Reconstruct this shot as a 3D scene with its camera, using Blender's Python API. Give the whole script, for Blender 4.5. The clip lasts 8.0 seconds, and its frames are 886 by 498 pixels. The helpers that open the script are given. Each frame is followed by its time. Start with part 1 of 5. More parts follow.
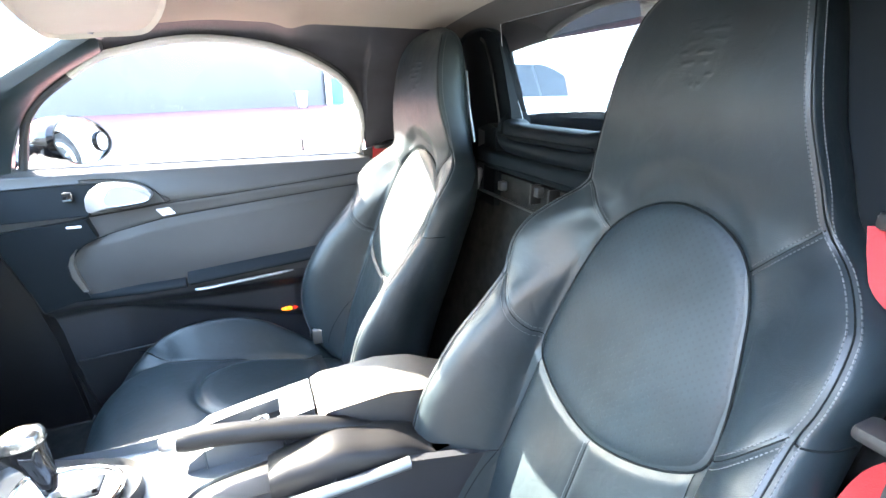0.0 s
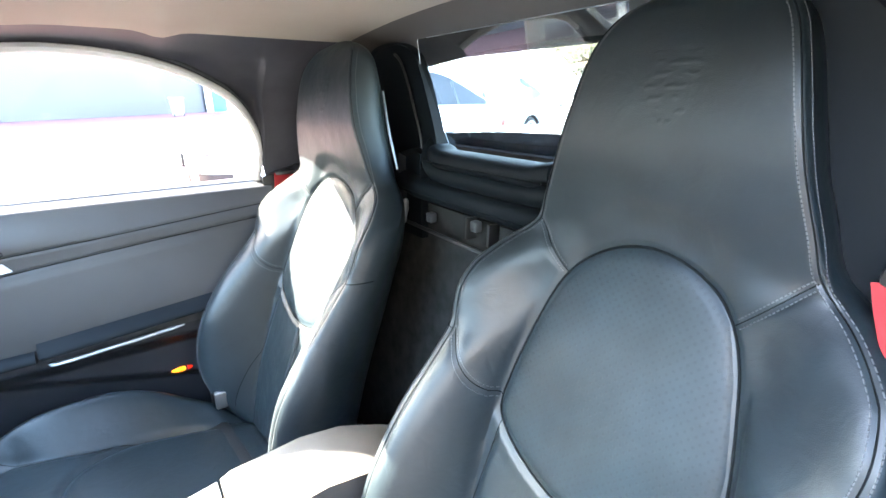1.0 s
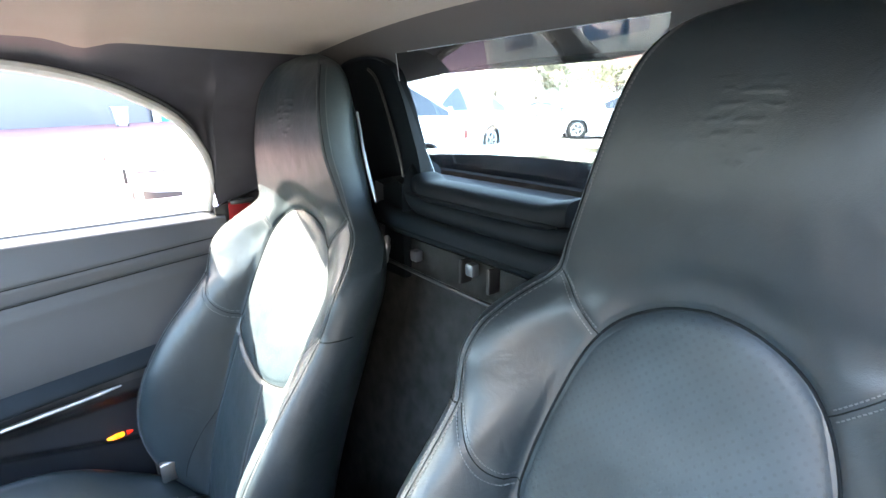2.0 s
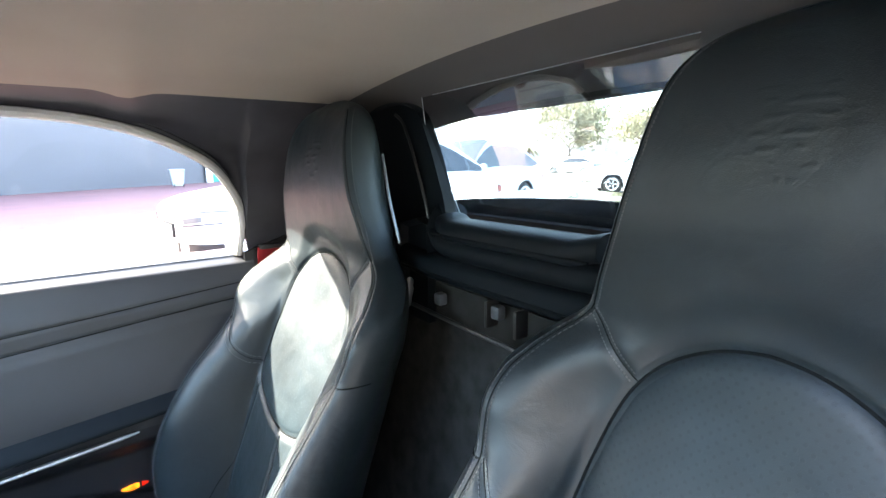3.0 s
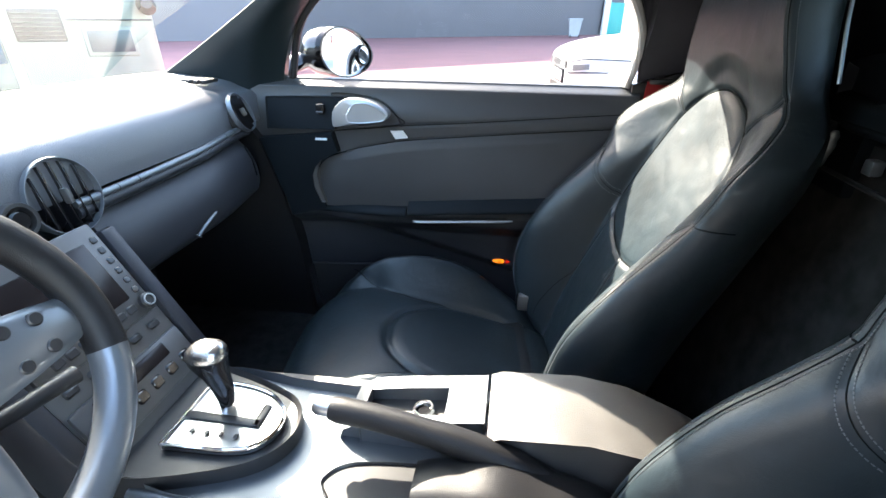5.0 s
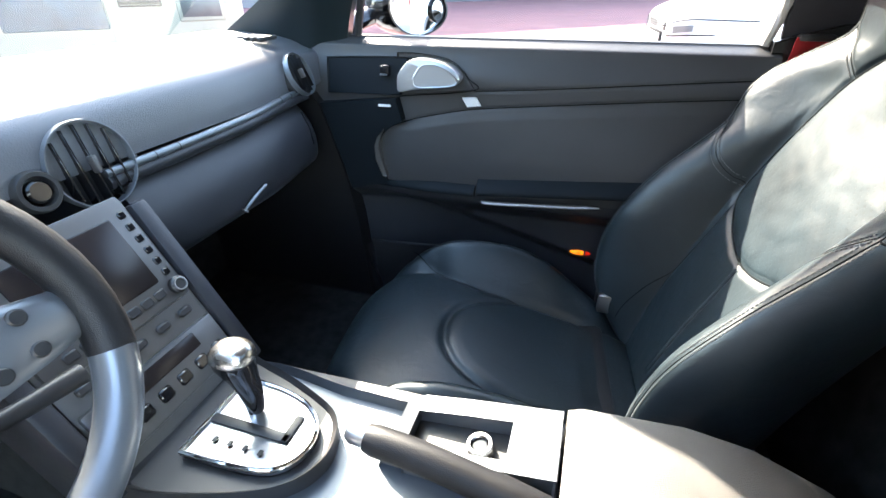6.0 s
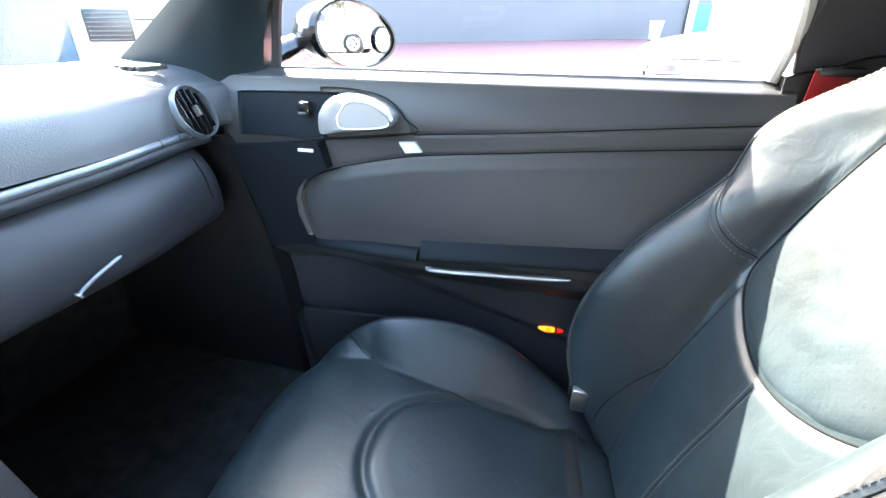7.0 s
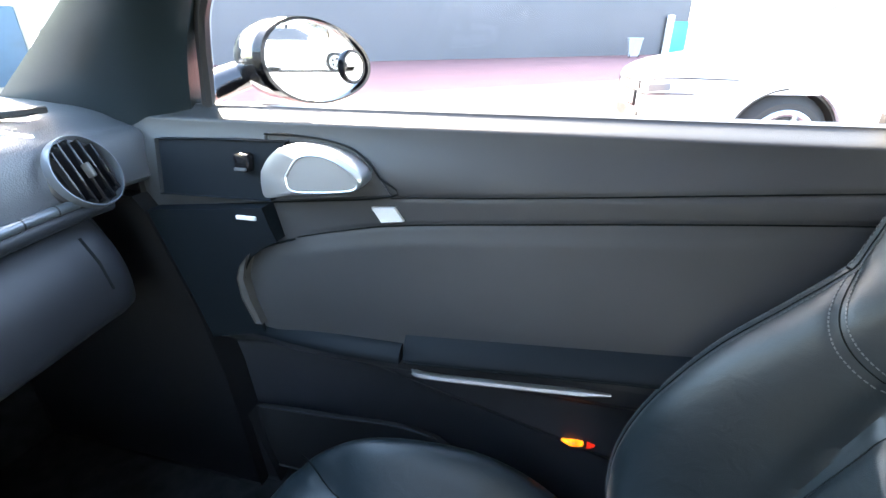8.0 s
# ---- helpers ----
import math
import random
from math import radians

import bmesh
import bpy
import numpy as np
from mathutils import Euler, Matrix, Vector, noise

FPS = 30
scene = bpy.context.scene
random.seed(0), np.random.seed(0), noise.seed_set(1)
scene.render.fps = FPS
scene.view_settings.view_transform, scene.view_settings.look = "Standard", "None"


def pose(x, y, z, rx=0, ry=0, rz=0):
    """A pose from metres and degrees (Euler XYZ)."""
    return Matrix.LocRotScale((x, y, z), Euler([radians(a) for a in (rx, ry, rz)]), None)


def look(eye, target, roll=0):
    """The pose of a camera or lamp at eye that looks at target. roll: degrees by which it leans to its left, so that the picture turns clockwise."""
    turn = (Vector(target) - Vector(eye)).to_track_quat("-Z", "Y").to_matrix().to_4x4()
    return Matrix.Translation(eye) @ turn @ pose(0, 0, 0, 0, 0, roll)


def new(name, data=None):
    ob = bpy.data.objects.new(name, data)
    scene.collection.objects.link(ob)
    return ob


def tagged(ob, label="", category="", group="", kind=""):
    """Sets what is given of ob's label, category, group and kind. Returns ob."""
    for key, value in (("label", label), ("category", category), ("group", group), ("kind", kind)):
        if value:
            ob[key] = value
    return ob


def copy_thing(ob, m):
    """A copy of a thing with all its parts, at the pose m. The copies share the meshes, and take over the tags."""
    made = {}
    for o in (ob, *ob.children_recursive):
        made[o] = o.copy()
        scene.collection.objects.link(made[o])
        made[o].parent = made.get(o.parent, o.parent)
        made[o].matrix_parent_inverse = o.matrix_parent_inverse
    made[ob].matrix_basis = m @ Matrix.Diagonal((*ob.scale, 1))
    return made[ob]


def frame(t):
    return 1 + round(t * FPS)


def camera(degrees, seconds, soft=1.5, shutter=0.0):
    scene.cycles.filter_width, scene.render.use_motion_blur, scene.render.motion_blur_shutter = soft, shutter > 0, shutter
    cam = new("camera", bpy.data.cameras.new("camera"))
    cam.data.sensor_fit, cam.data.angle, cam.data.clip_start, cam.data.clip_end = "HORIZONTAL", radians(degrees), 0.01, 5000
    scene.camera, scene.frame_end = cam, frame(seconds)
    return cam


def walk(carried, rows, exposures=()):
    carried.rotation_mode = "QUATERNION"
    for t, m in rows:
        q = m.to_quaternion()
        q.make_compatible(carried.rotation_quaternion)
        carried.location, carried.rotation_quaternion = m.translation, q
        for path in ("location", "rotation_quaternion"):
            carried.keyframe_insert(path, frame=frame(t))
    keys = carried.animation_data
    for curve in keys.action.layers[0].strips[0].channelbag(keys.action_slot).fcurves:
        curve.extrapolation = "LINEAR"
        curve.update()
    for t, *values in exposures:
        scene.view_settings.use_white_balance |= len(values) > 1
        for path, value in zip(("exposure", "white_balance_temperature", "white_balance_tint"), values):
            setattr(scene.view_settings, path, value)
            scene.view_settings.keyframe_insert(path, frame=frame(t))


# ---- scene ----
cam = camera(88.5, 8.0)
PATH = [
    (0, (0.278, -0.784, 1.076), (0.993, 0.964, 0.418), -0.3),
    (0.5, (0.257, -0.722, 1.103), (1.187, 0.923, 0.448), -0.5),
    (1, (0.29, -0.639, 1.11), (1.376, 0.913, 0.471), -0.3),
    (1.5, (0.329, -0.549, 1.127), (1.511, 0.929, 0.481), -0.1),
    (1.7, (0.33, -0.518, 1.133), (1.536, 0.939, 0.484), -0.2),
    (2.8, (0.353, -0.485, 1.11), (1.588, 1.039, 0.718), -1.0),
    (3, (0.362, -0.488, 1.1), (1.507, 1.11, 0.732), -1.1),
    (3.5, (0.37, -0.458, 1.083), (1.196, 1.333, 0.749), -1.3),
    (4, (0.342, -0.474, 1.036), (0.765, 1.438, 0.633), -0.9),
    (4.5, (0.344, -0.566, 1.032), (0.417, 1.295, 0.301), -0.3),
    (5, (0.325, -0.53, 1.038), (0.063, 1.234, 0.132), 0.6),
    (5.2, (0.322, -0.511, 1.029), (-0.065, 1.214, 0.093), 0.3),
    (6.3, (0.291, -0.32, 0.991), (-0.246, 1.308, -0.039), -0.6),
    (6.5, (0.315, -0.263, 0.979), (-0.223, 1.363, -0.053), -0.5),
    (7, (0.33, -0.14, 0.969), (-0.188, 1.574, 0.078), 0.1),
    (7.5, (0.313, 0.012, 0.974), (-0.174, 1.748, 0.109), 0.1),
    (8, (0.253, 0.1, 0.977), (-0.218, 1.856, 0.144), -0.2),
]
EXPOSURES = [(0.0, 5.97, 7300, 10), (1.5, 6.06, 7300, 10), (3.2, 4.99, 7300, 10), (4.4, 4.70, 7200, 10), (5.2, 4.15, 7200, 10), (6.4, 4.8, 7350, 10), (7.4, 5.6, 7450, 10), (8.0, 5.0, 7500, 10)]
walk(cam, [(t, look(eye, target, roll)) for t, eye, target, roll in PATH], EXPOSURES)

# world, sun
SUN = Vector((-1.0, 0.99, 1.0)).normalized()
world = bpy.data.worlds.new("world")
scene.world = world
world.use_nodes = True
wn, wl = world.node_tree.nodes, world.node_tree.links
sky = wn.new("ShaderNodeTexSky")
sky.sky_type, sky.sun_disc = "NISHITA", False
sky.sun_elevation = math.asin(SUN.z)
sky.sun_rotation = math.atan2(SUN.x, SUN.y)
sky.dust_density = 1.6
wl.new(sky.outputs[0], wn["Background"].inputs["Color"])
wn["Background"].inputs["Strength"].default_value = 0.15
sun = new("sun", bpy.data.lights.new("sun", "SUN"))
sun.data.energy, sun.data.angle, sun.data.color = 2.5, radians(0.5), (1.0, 0.95, 0.87)
sun.matrix_world = look(SUN * 30, (0, 0, 0))


# materials
def material(name, color, rough=0.5, metal=0.0, vary=0.25, scale=6.0, grain=400.0, bump=0.0, spec=0.5, coat=0.0, emit=0.0, dirt=None, pits=0.0, wrinkle=0.0):
    """Base colour varied at two scales, with fine relief."""
    m = bpy.data.materials.new(name)
    m.use_nodes = True
    n, l = m.node_tree.nodes, m.node_tree.links
    b = n["Principled BSDF"]
    b.inputs["Roughness"].default_value, b.inputs["Metallic"].default_value = rough, metal
    b.inputs["Specular IOR Level"].default_value = spec
    b.inputs["Coat Weight"].default_value = coat
    tc = n.new("ShaderNodeTexCoord")
    big = n.new("ShaderNodeTexNoise")
    big.inputs["Scale"].default_value, big.inputs["Detail"].default_value = scale, 5
    l.new(tc.outputs["Object"], big.inputs["Vector"])
    mix = n.new("ShaderNodeMix")
    mix.data_type = "RGBA"
    lo = [c * (1 - vary) for c in color] if dirt is None else dirt
    mix.inputs[6].default_value = (*lo, 1)
    mix.inputs[7].default_value = (*[min(1, c * (1 + vary)) for c in color], 1)
    ramp = n.new("ShaderNodeMapRange")
    ramp.inputs[1].default_value, ramp.inputs[2].default_value = 0.3, 0.7
    l.new(big.outputs["Fac"], ramp.inputs[0])
    l.new(ramp.outputs[0], mix.inputs[0])
    l.new(mix.outputs[2], b.inputs["Base Color"])
    rr = n.new("ShaderNodeMapRange")
    rr.inputs[3].default_value, rr.inputs[4].default_value = rough * 0.85, min(1, rough * 1.15)
    l.new(big.outputs["Fac"], rr.inputs[0])
    l.new(rr.outputs[0], b.inputs["Roughness"])
    if bump:
        fine = n.new("ShaderNodeTexVoronoi" if pits else "ShaderNodeTexNoise")
        fine.inputs["Scale"].default_value = grain
        l.new(tc.outputs["Object"], fine.inputs["Vector"])
        bp = n.new("ShaderNodeBump")
        bp.inputs["Strength"].default_value, bp.inputs["Distance"].default_value = bump, 0.001
        l.new(fine.outputs["Distance" if pits else "Fac"], bp.inputs["Height"])
        big2 = n.new("ShaderNodeBump")
        big2.inputs["Strength"].default_value, big2.inputs["Distance"].default_value = bump * 0.6, 0.006
        l.new(big.outputs["Fac"], big2.inputs["Height"])
        l.new(big2.outputs[0], bp.inputs["Normal"])
        if wrinkle:
            wr, wb = n.new("ShaderNodeTexNoise"), n.new("ShaderNodeBump")
            wr.inputs["Scale"].default_value, wr.inputs["Detail"].default_value, wr.inputs["Distortion"].default_value = 26, 3, 1.6
            l.new(tc.outputs["Object"], wr.inputs["Vector"])
            wb.inputs["Strength"].default_value, wb.inputs["Distance"].default_value = wrinkle, 0.004
            l.new(wr.outputs["Fac"], wb.inputs["Height"])
            l.new(wb.outputs[0], big2.inputs["Normal"])
        l.new(bp.outputs[0], b.inputs["Normal"])
    if emit:
        l.new(mix.outputs[2], b.inputs["Emission Color"])
        b.inputs["Emission Strength"].default_value = emit
    return m


def glass(name, tint=(1, 1, 1), rough=0.0, base=0.05, power=4.5):
    """A thin clear pane: see-through, with a mirror layer by its slant."""
    m = bpy.data.materials.new(name)
    m.use_nodes = True
    n, l = m.node_tree.nodes, m.node_tree.links
    n.remove(n["Principled BSDF"])
    tr, gl, mx, fr = (n.new("ShaderNode" + k) for k in ("BsdfTransparent", "BsdfGlossy", "MixShader", "LayerWeight"))
    tr.inputs[0].default_value = (*tint, 1)
    gl.inputs["Roughness"].default_value = rough
    up, mul, add = (n.new("ShaderNodeMath") for _ in range(3))
    up.operation, mul.operation, add.operation = "POWER", "MULTIPLY", "ADD"
    up.inputs[1].default_value, mul.inputs[1].default_value, add.inputs[1].default_value = power, 0.9, base
    fr.inputs["Blend"].default_value = 0.5
    l.new(fr.outputs["Facing"], up.inputs[0])
    l.new(up.outputs[0], mul.inputs[0])
    l.new(mul.outputs[0], add.inputs[0])
    l.new(add.outputs[0], mx.inputs[0])
    l.new(tr.outputs[0], mx.inputs[1])
    l.new(gl.outputs[0], mx.inputs[2])
    l.new(mx.outputs[0], n["Material Output"].inputs["Surface"])
    return m


def perforate(m, step=0.0085, hole=0.0019):
    """Rows of small holes pricked into a material, as seen along x."""
    n, l = m.node_tree.nodes, m.node_tree.links
    b = n["Principled BSDF"]
    tc, sc, fr, sub, flat, ln, lt = (n.new("ShaderNode" + k) for k in ("TexCoord", "VectorMath", "VectorMath", "VectorMath", "VectorMath", "VectorMath", "Math"))
    sc.operation, fr.operation, sub.operation, flat.operation, ln.operation = "MULTIPLY", "FRACTION", "SUBTRACT", "MULTIPLY", "LENGTH"
    sc.inputs[1].default_value = (0, 1 / step, 1 / step)
    sub.inputs[1].default_value = (0, 0.5, 0.5)
    flat.inputs[1].default_value = (0, 1, 1)
    turn = n.new("ShaderNodeVectorRotate")
    turn.rotation_type = "X_AXIS"
    turn.inputs["Angle"].default_value = radians(45)
    l.new(tc.outputs["Object"], turn.inputs["Vector"])
    l.new(turn.outputs[0], sc.inputs[0])
    for a, c in ((sc, fr), (fr, sub), (sub, flat), (flat, ln)):
        l.new(a.outputs[0], c.inputs[0])
    lt.operation = "GREATER_THAN"
    lt.inputs[1].default_value = hole / step
    l.new(ln.outputs["Value"], lt.inputs[0])
    bp = n.new("ShaderNodeBump")
    bp.inputs["Strength"].default_value, bp.inputs["Distance"].default_value = 1.0, 0.003
    l.new(lt.outputs[0], bp.inputs["Height"])
    pit = n.new("ShaderNodeMix")
    pit.data_type, pit.blend_type = "RGBA", "MULTIPLY"
    pit.inputs[0].default_value = 0.22
    l.new(b.inputs["Base Color"].links[0].from_socket, pit.inputs[6])
    l.new(lt.outputs[0], pit.inputs[7])
    l.new(pit.outputs[2], b.inputs["Base Color"])
    old = b.inputs["Normal"].links[0].from_socket
    l.new(old, bp.inputs["Normal"])
    l.new(bp.outputs[0], b.inputs["Normal"])
    return m


LEATHER = material("black_leather", (0.0124, 0.0202, 0.0248), 0.40, vary=0.25, scale=9, grain=900, bump=0.13, pits=1, spec=0.45, wrinkle=0.20)
LEATHER_WORN = material("worn_leather", (0.075, 0.071, 0.067), 0.5, vary=0.2, scale=14, grain=700, bump=0.35, pits=1)
PERFORATED = material("perforated_leather", (0.0115, 0.0205, 0.0260), 0.45, vary=0.3, scale=12, grain=900, bump=0.12, pits=1, spec=0.35, wrinkle=0.15)
perforate(PERFORATED)
SEAM = material("seam_shadow_black", (0.007, 0.009, 0.010), 0.8, vary=0.1, spec=0.05)
THREAD = material("grey_thread", (0.085, 0.09, 0.095), 0.8)
SOFT = material("soft_black_plastic", (0.021, 0.023, 0.028), 0.42, vary=0.2, scale=5, grain=1200, bump=0.3)
DASH = material("dash_vinyl", (0.068, 0.073, 0.082), 0.45, vary=0.12, scale=5, grain=500, bump=0.35, pits=1, spec=1.0)
FACE = material("graphite_silver_plastic", (0.095, 0.094, 0.093), 0.36, metal=0.35, vary=0.08)
DECK = material("silver_deck_paint", (0.105, 0.118, 0.132), 0.38, metal=0.5, vary=0.10, scale=8)
KNOB = material("polished_knob", (0.50, 0.50, 0.49), 0.27, metal=1.0, vary=0.04)
# distance haze over far windows is put into this pale colour
HAZE_DARK = material("haze_tinted_window", (0.33, 0.35, 0.38), 0.6, vary=0.05)
PILLAR = material("pillar_vinyl", (0.011, 0.018, 0.021), 0.30, vary=0.2, grain=1200, bump=0.25)
DOORSKIN = material("door_vinyl", (0.038, 0.040, 0.043), 0.42, vary=0.15, scale=4, grain=1200, bump=0.3)
RIMLEATHER = material("wheel_leather", (0.009, 0.009, 0.010), 0.45, spec=0.3, vary=0.2, grain=900, bump=0.3, pits=1)
PAD = material("bar_vinyl", (0.005, 0.008, 0.011), 0.58, vary=0.1, scale=6, grain=1200, bump=0.08, spec=0.15)
DARK = material("black_plastic", (0.02, 0.02, 0.021), 0.4, vary=0.2)
GLOSS = material("gloss_black", (0.008, 0.008, 0.009), 0.08, vary=0.1)
CARPET = material("black_carpet", (0.026, 0.027, 0.027), 0.95, spec=0.1, vary=0.4, scale=30, grain=1500, bump=1.0)
# headliner taupe darkened: the shade at the roof's rear is in this colour
TAUPE_SHADED = material("shaded_taupe_cloth", (0.055, 0.047, 0.040), 0.9, vary=0.12, scale=6, grain=1500, bump=0.4)
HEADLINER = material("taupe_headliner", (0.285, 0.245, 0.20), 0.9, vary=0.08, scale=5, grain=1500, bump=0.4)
VISOR = material("beige_visor", (0.45, 0.41, 0.35), 0.8, vary=0.06, grain=1500, bump=0.3)
CLOTH = material("dark_roof_cloth", (0.030, 0.028, 0.034), 0.52, spec=0.3, vary=0.25, scale=12, grain=900, bump=0.4)
SILVER = material("satin_silver", (0.55, 0.56, 0.57), 0.3, metal=1.0, vary=0.05)
SILVER_PAINT = material("silver_painted_plastic", (0.165, 0.182, 0.20), 0.33, metal=0.6, vary=0.08)
SATIN = material("pale_satin_metal", (0.40, 0.415, 0.425), 0.36, metal=0.8, vary=0.03)
CHROME = material("chrome", (0.8, 0.8, 0.8), 0.08, metal=1.0, vary=0.03)
RUBBER = material("pale_rubber_seal", (0.50, 0.48, 0.45), 0.6, vary=0.2)
RED = material("red_webbing", (0.33, 0.010, 0.014), 0.6, vary=0.15, scale=40, grain=600, bump=0.3)
AMBER = material("amber_reflector", (0.85, 0.15, 0.01), 0.2, vary=0.6, scale=90, emit=0.13)
RED_LENS = material("red_lens", (0.6, 0.02, 0.01), 0.15, vary=0.3, scale=60, emit=0.03)
TAIL = material("dull_red_lens", (0.16, 0.02, 0.02), 0.2, vary=0.2)
WHITE_LABEL = material("white_label", (0.75, 0.75, 0.75), 0.4, vary=0.05)
SCREEN = material("screen", (0.015, 0.012, 0.012), 0.22, spec=0.3, vary=0.3)
GREY_PANEL = material("graphite_panel", (0.10, 0.097, 0.094), 0.4, metal=0.3, vary=0.1)
MIRROR = material("mirror_glass", (0.9, 0.92, 0.93), 0.02, metal=1.0, vary=0.01)
GLASS = glass("clear_glass", (0.71, 0.83, 0.835), 0.0, 0.04, 7.0)
SIDE_GLASS = glass("tinted_side_glass", (0.58, 0.60, 0.61), 0.0, 0.02, 6.0)
SMOKED = glass("wind_deflector_plastic", (0.47, 0.47, 0.47), 0.0, 0.14)
CAR_WINDOW = material("pale_car_window", (0.045, 0.05, 0.06), 0.12, vary=0.1)
WALLPAINT = material("blue_grey_wall", (0.118, 0.120, 0.136), 0.8, vary=0.06, scale=0.3, grain=20, bump=0.2)
PINK = material("red_pavement", (0.20, 0.088, 0.088), 0.85, vary=0.15, scale=0.8, grain=60, bump=0.4)
ASPHALT = material("pale_asphalt", (0.34, 0.335, 0.33), 0.9, vary=0.2, scale=0.5, grain=80, bump=0.4)
LAMP = material("clear_lamp", (0.55, 0.57, 0.60), 0.15, vary=0.15, scale=20, coat=0.8)
BINGREY = material("pale_bin_plastic", (0.36, 0.40, 0.44), 0.5, vary=0.08)
CARWHITE = material("white_car_paint", (0.75, 0.75, 0.76), 0.25, vary=0.03, coat=0.5)
CARBLUE = material("pale_blue_car_paint", (0.45, 0.52, 0.60), 0.25, vary=0.03, coat=0.5)
CARDARK = material("dark_car_paint", (0.05, 0.055, 0.06), 0.25, vary=0.05, coat=0.5)
BODY = material("black_car_paint", (0.012, 0.012, 0.014), 0.12, vary=0.05, coat=1.0)
TYRE = material("tyre_rubber", (0.025, 0.025, 0.026), 0.8, vary=0.2)
TEAL = material("teal_panel", (0.02, 0.30, 0.29), 0.5, vary=0.1)
CREAM = material("cream_paint", (0.25, 0.24, 0.19), 0.4, vary=0.06)
BLUE = material("blue_tarpaulin", (0.02, 0.055, 0.085), 0.6, vary=0.2)
STONE = material("pale_render", (0.55, 0.50, 0.44), 0.8, vary=0.1, scale=0.5)
# pale grey with the haze of distance mixed into the colour
HAZE = material("haze_tinted_concrete", (0.42, 0.44, 0.47), 0.9, vary=0.05, scale=0.1)
# dusty green, made paler to stand for haze over the far trees
LEAF = material("dusty_hazed_leaves", (0.24, 0.225, 0.15), 0.8, vary=0.35, scale=3)
BARK = material("bark", (0.12, 0.09, 0.06), 0.9, vary=0.3, scale=10, grain=30, bump=0.8)


# mesh helpers
def thing(name, label, category, group="", at=(0, 0, 0), kind=""):
    ob = new(name)
    ob.location = at
    return tagged(ob, label, category, group, kind)


def part(name, bm, mat, parent=None, label="", angle=38):
    me = bpy.data.meshes.new(name)
    bmesh.ops.recalc_face_normals(bm, faces=bm.faces)
    bm.to_mesh(me)
    bm.free()
    for p in me.polygons:
        p.use_smooth = True
    me.set_sharp_from_angle(angle=radians(angle))
    me.materials.append(mat)
    ob = new(name, me)
    ob.parent = parent
    if label:
        ob["label"] = label
    return ob


def surf(rows, bm=None, loop=False, ends=False):
    """Skin over rows of points; loop closes each row, ends caps the first and last."""
    bm = bm or bmesh.new()
    vs = [[bm.verts.new(p) for p in r] for r in rows]
    for a, b in zip(vs, vs[1:]):
        n = len(a)
        for i in range(n if loop else n - 1):
            j = (i + 1) % n
            bm.faces.new((a[i], a[j], b[j], b[i]))
    if ends:
        bm.faces.new(vs[0])
        bm.faces.new(vs[-1])
    return bm


def box(lo, hi, r=0.004, seg=2, bm=None, m=None):
    bm = bm or bmesh.new()
    c = [(a + b) / 2 for a, b in zip(lo, hi)]
    s = [abs(b - a) for a, b in zip(lo, hi)]
    g = bmesh.ops.create_cube(bm, size=1, matrix=(m or Matrix()) @ Matrix.Translation(c) @ Matrix.Diagonal((*s, 1)))
    if r:
        r = min(r, min(s) * 0.49)
        es = list({e for v in g["verts"] for e in v.link_edges})
        bmesh.ops.bevel(bm, geom=es, offset=r, segments=seg, profile=0.5, affect="EDGES")
    return bm


def prism(outline, axis, a, b, r=0.0, seg=2, bm=None):
    """An outline of (u, v) drawn out along an axis from a to b, its two rims rounded by r."""
    put = {"x": lambda u, v, w: (w, u, v), "y": lambda u, v, w: (u, w, v), "z": lambda u, v, w: (u, v, w)}[axis]
    cu = sum(p[0] for p in outline) / len(outline)
    cv = sum(p[1] for p in outline) / len(outline)
    size = max(max(abs(p[0] - cu), abs(p[1] - cv)) for p in outline)

    def ring(w, inset):
        k = 1 - inset / size
        return [put(cu + (u - cu) * k, cv + (v - cv) * k, w) for u, v in outline]
    sgn = 1 if b > a else -1
    rows = []
    if r:
        for i in range(seg + 1):
            t = math.pi / 2 * i / seg
            rows.append(ring(a + sgn * r * (1 - math.sin(t)), r * (1 - math.sin(t))))
        for i in range(seg + 1):
            t = math.pi / 2 * i / seg
            rows.append(ring(b - sgn * r * (1 - math.sin(math.pi / 2 - t)) , r * (1 - math.cos(t))))
    else:
        rows = [ring(a, 0), ring(b, 0)]
    return surf(rows, bm, loop=True, ends=True)


def spline(pts, n=8):
    """A smooth line of points through pts."""
    P = [Vector(p) for p in pts]
    P = [2 * P[0] - P[1]] + P + [2 * P[-1] - P[-2]]
    out = []
    for i in range(1, len(P) - 2):
        a, b, c, d = P[i - 1:i + 3]
        for k in range(n):
            t = k / n
            out.append(0.5 * ((2 * b) + (c - a) * t + (2 * a - 5 * b + 4 * c - d) * t * t + (3 * b - a - 3 * c + d) * t ** 3))
    return out + [P[-2]]


def spline_yz(pts):
    return [(p.x, p.y) for p in spline([(a, b, 0) for a, b in pts], 6)]


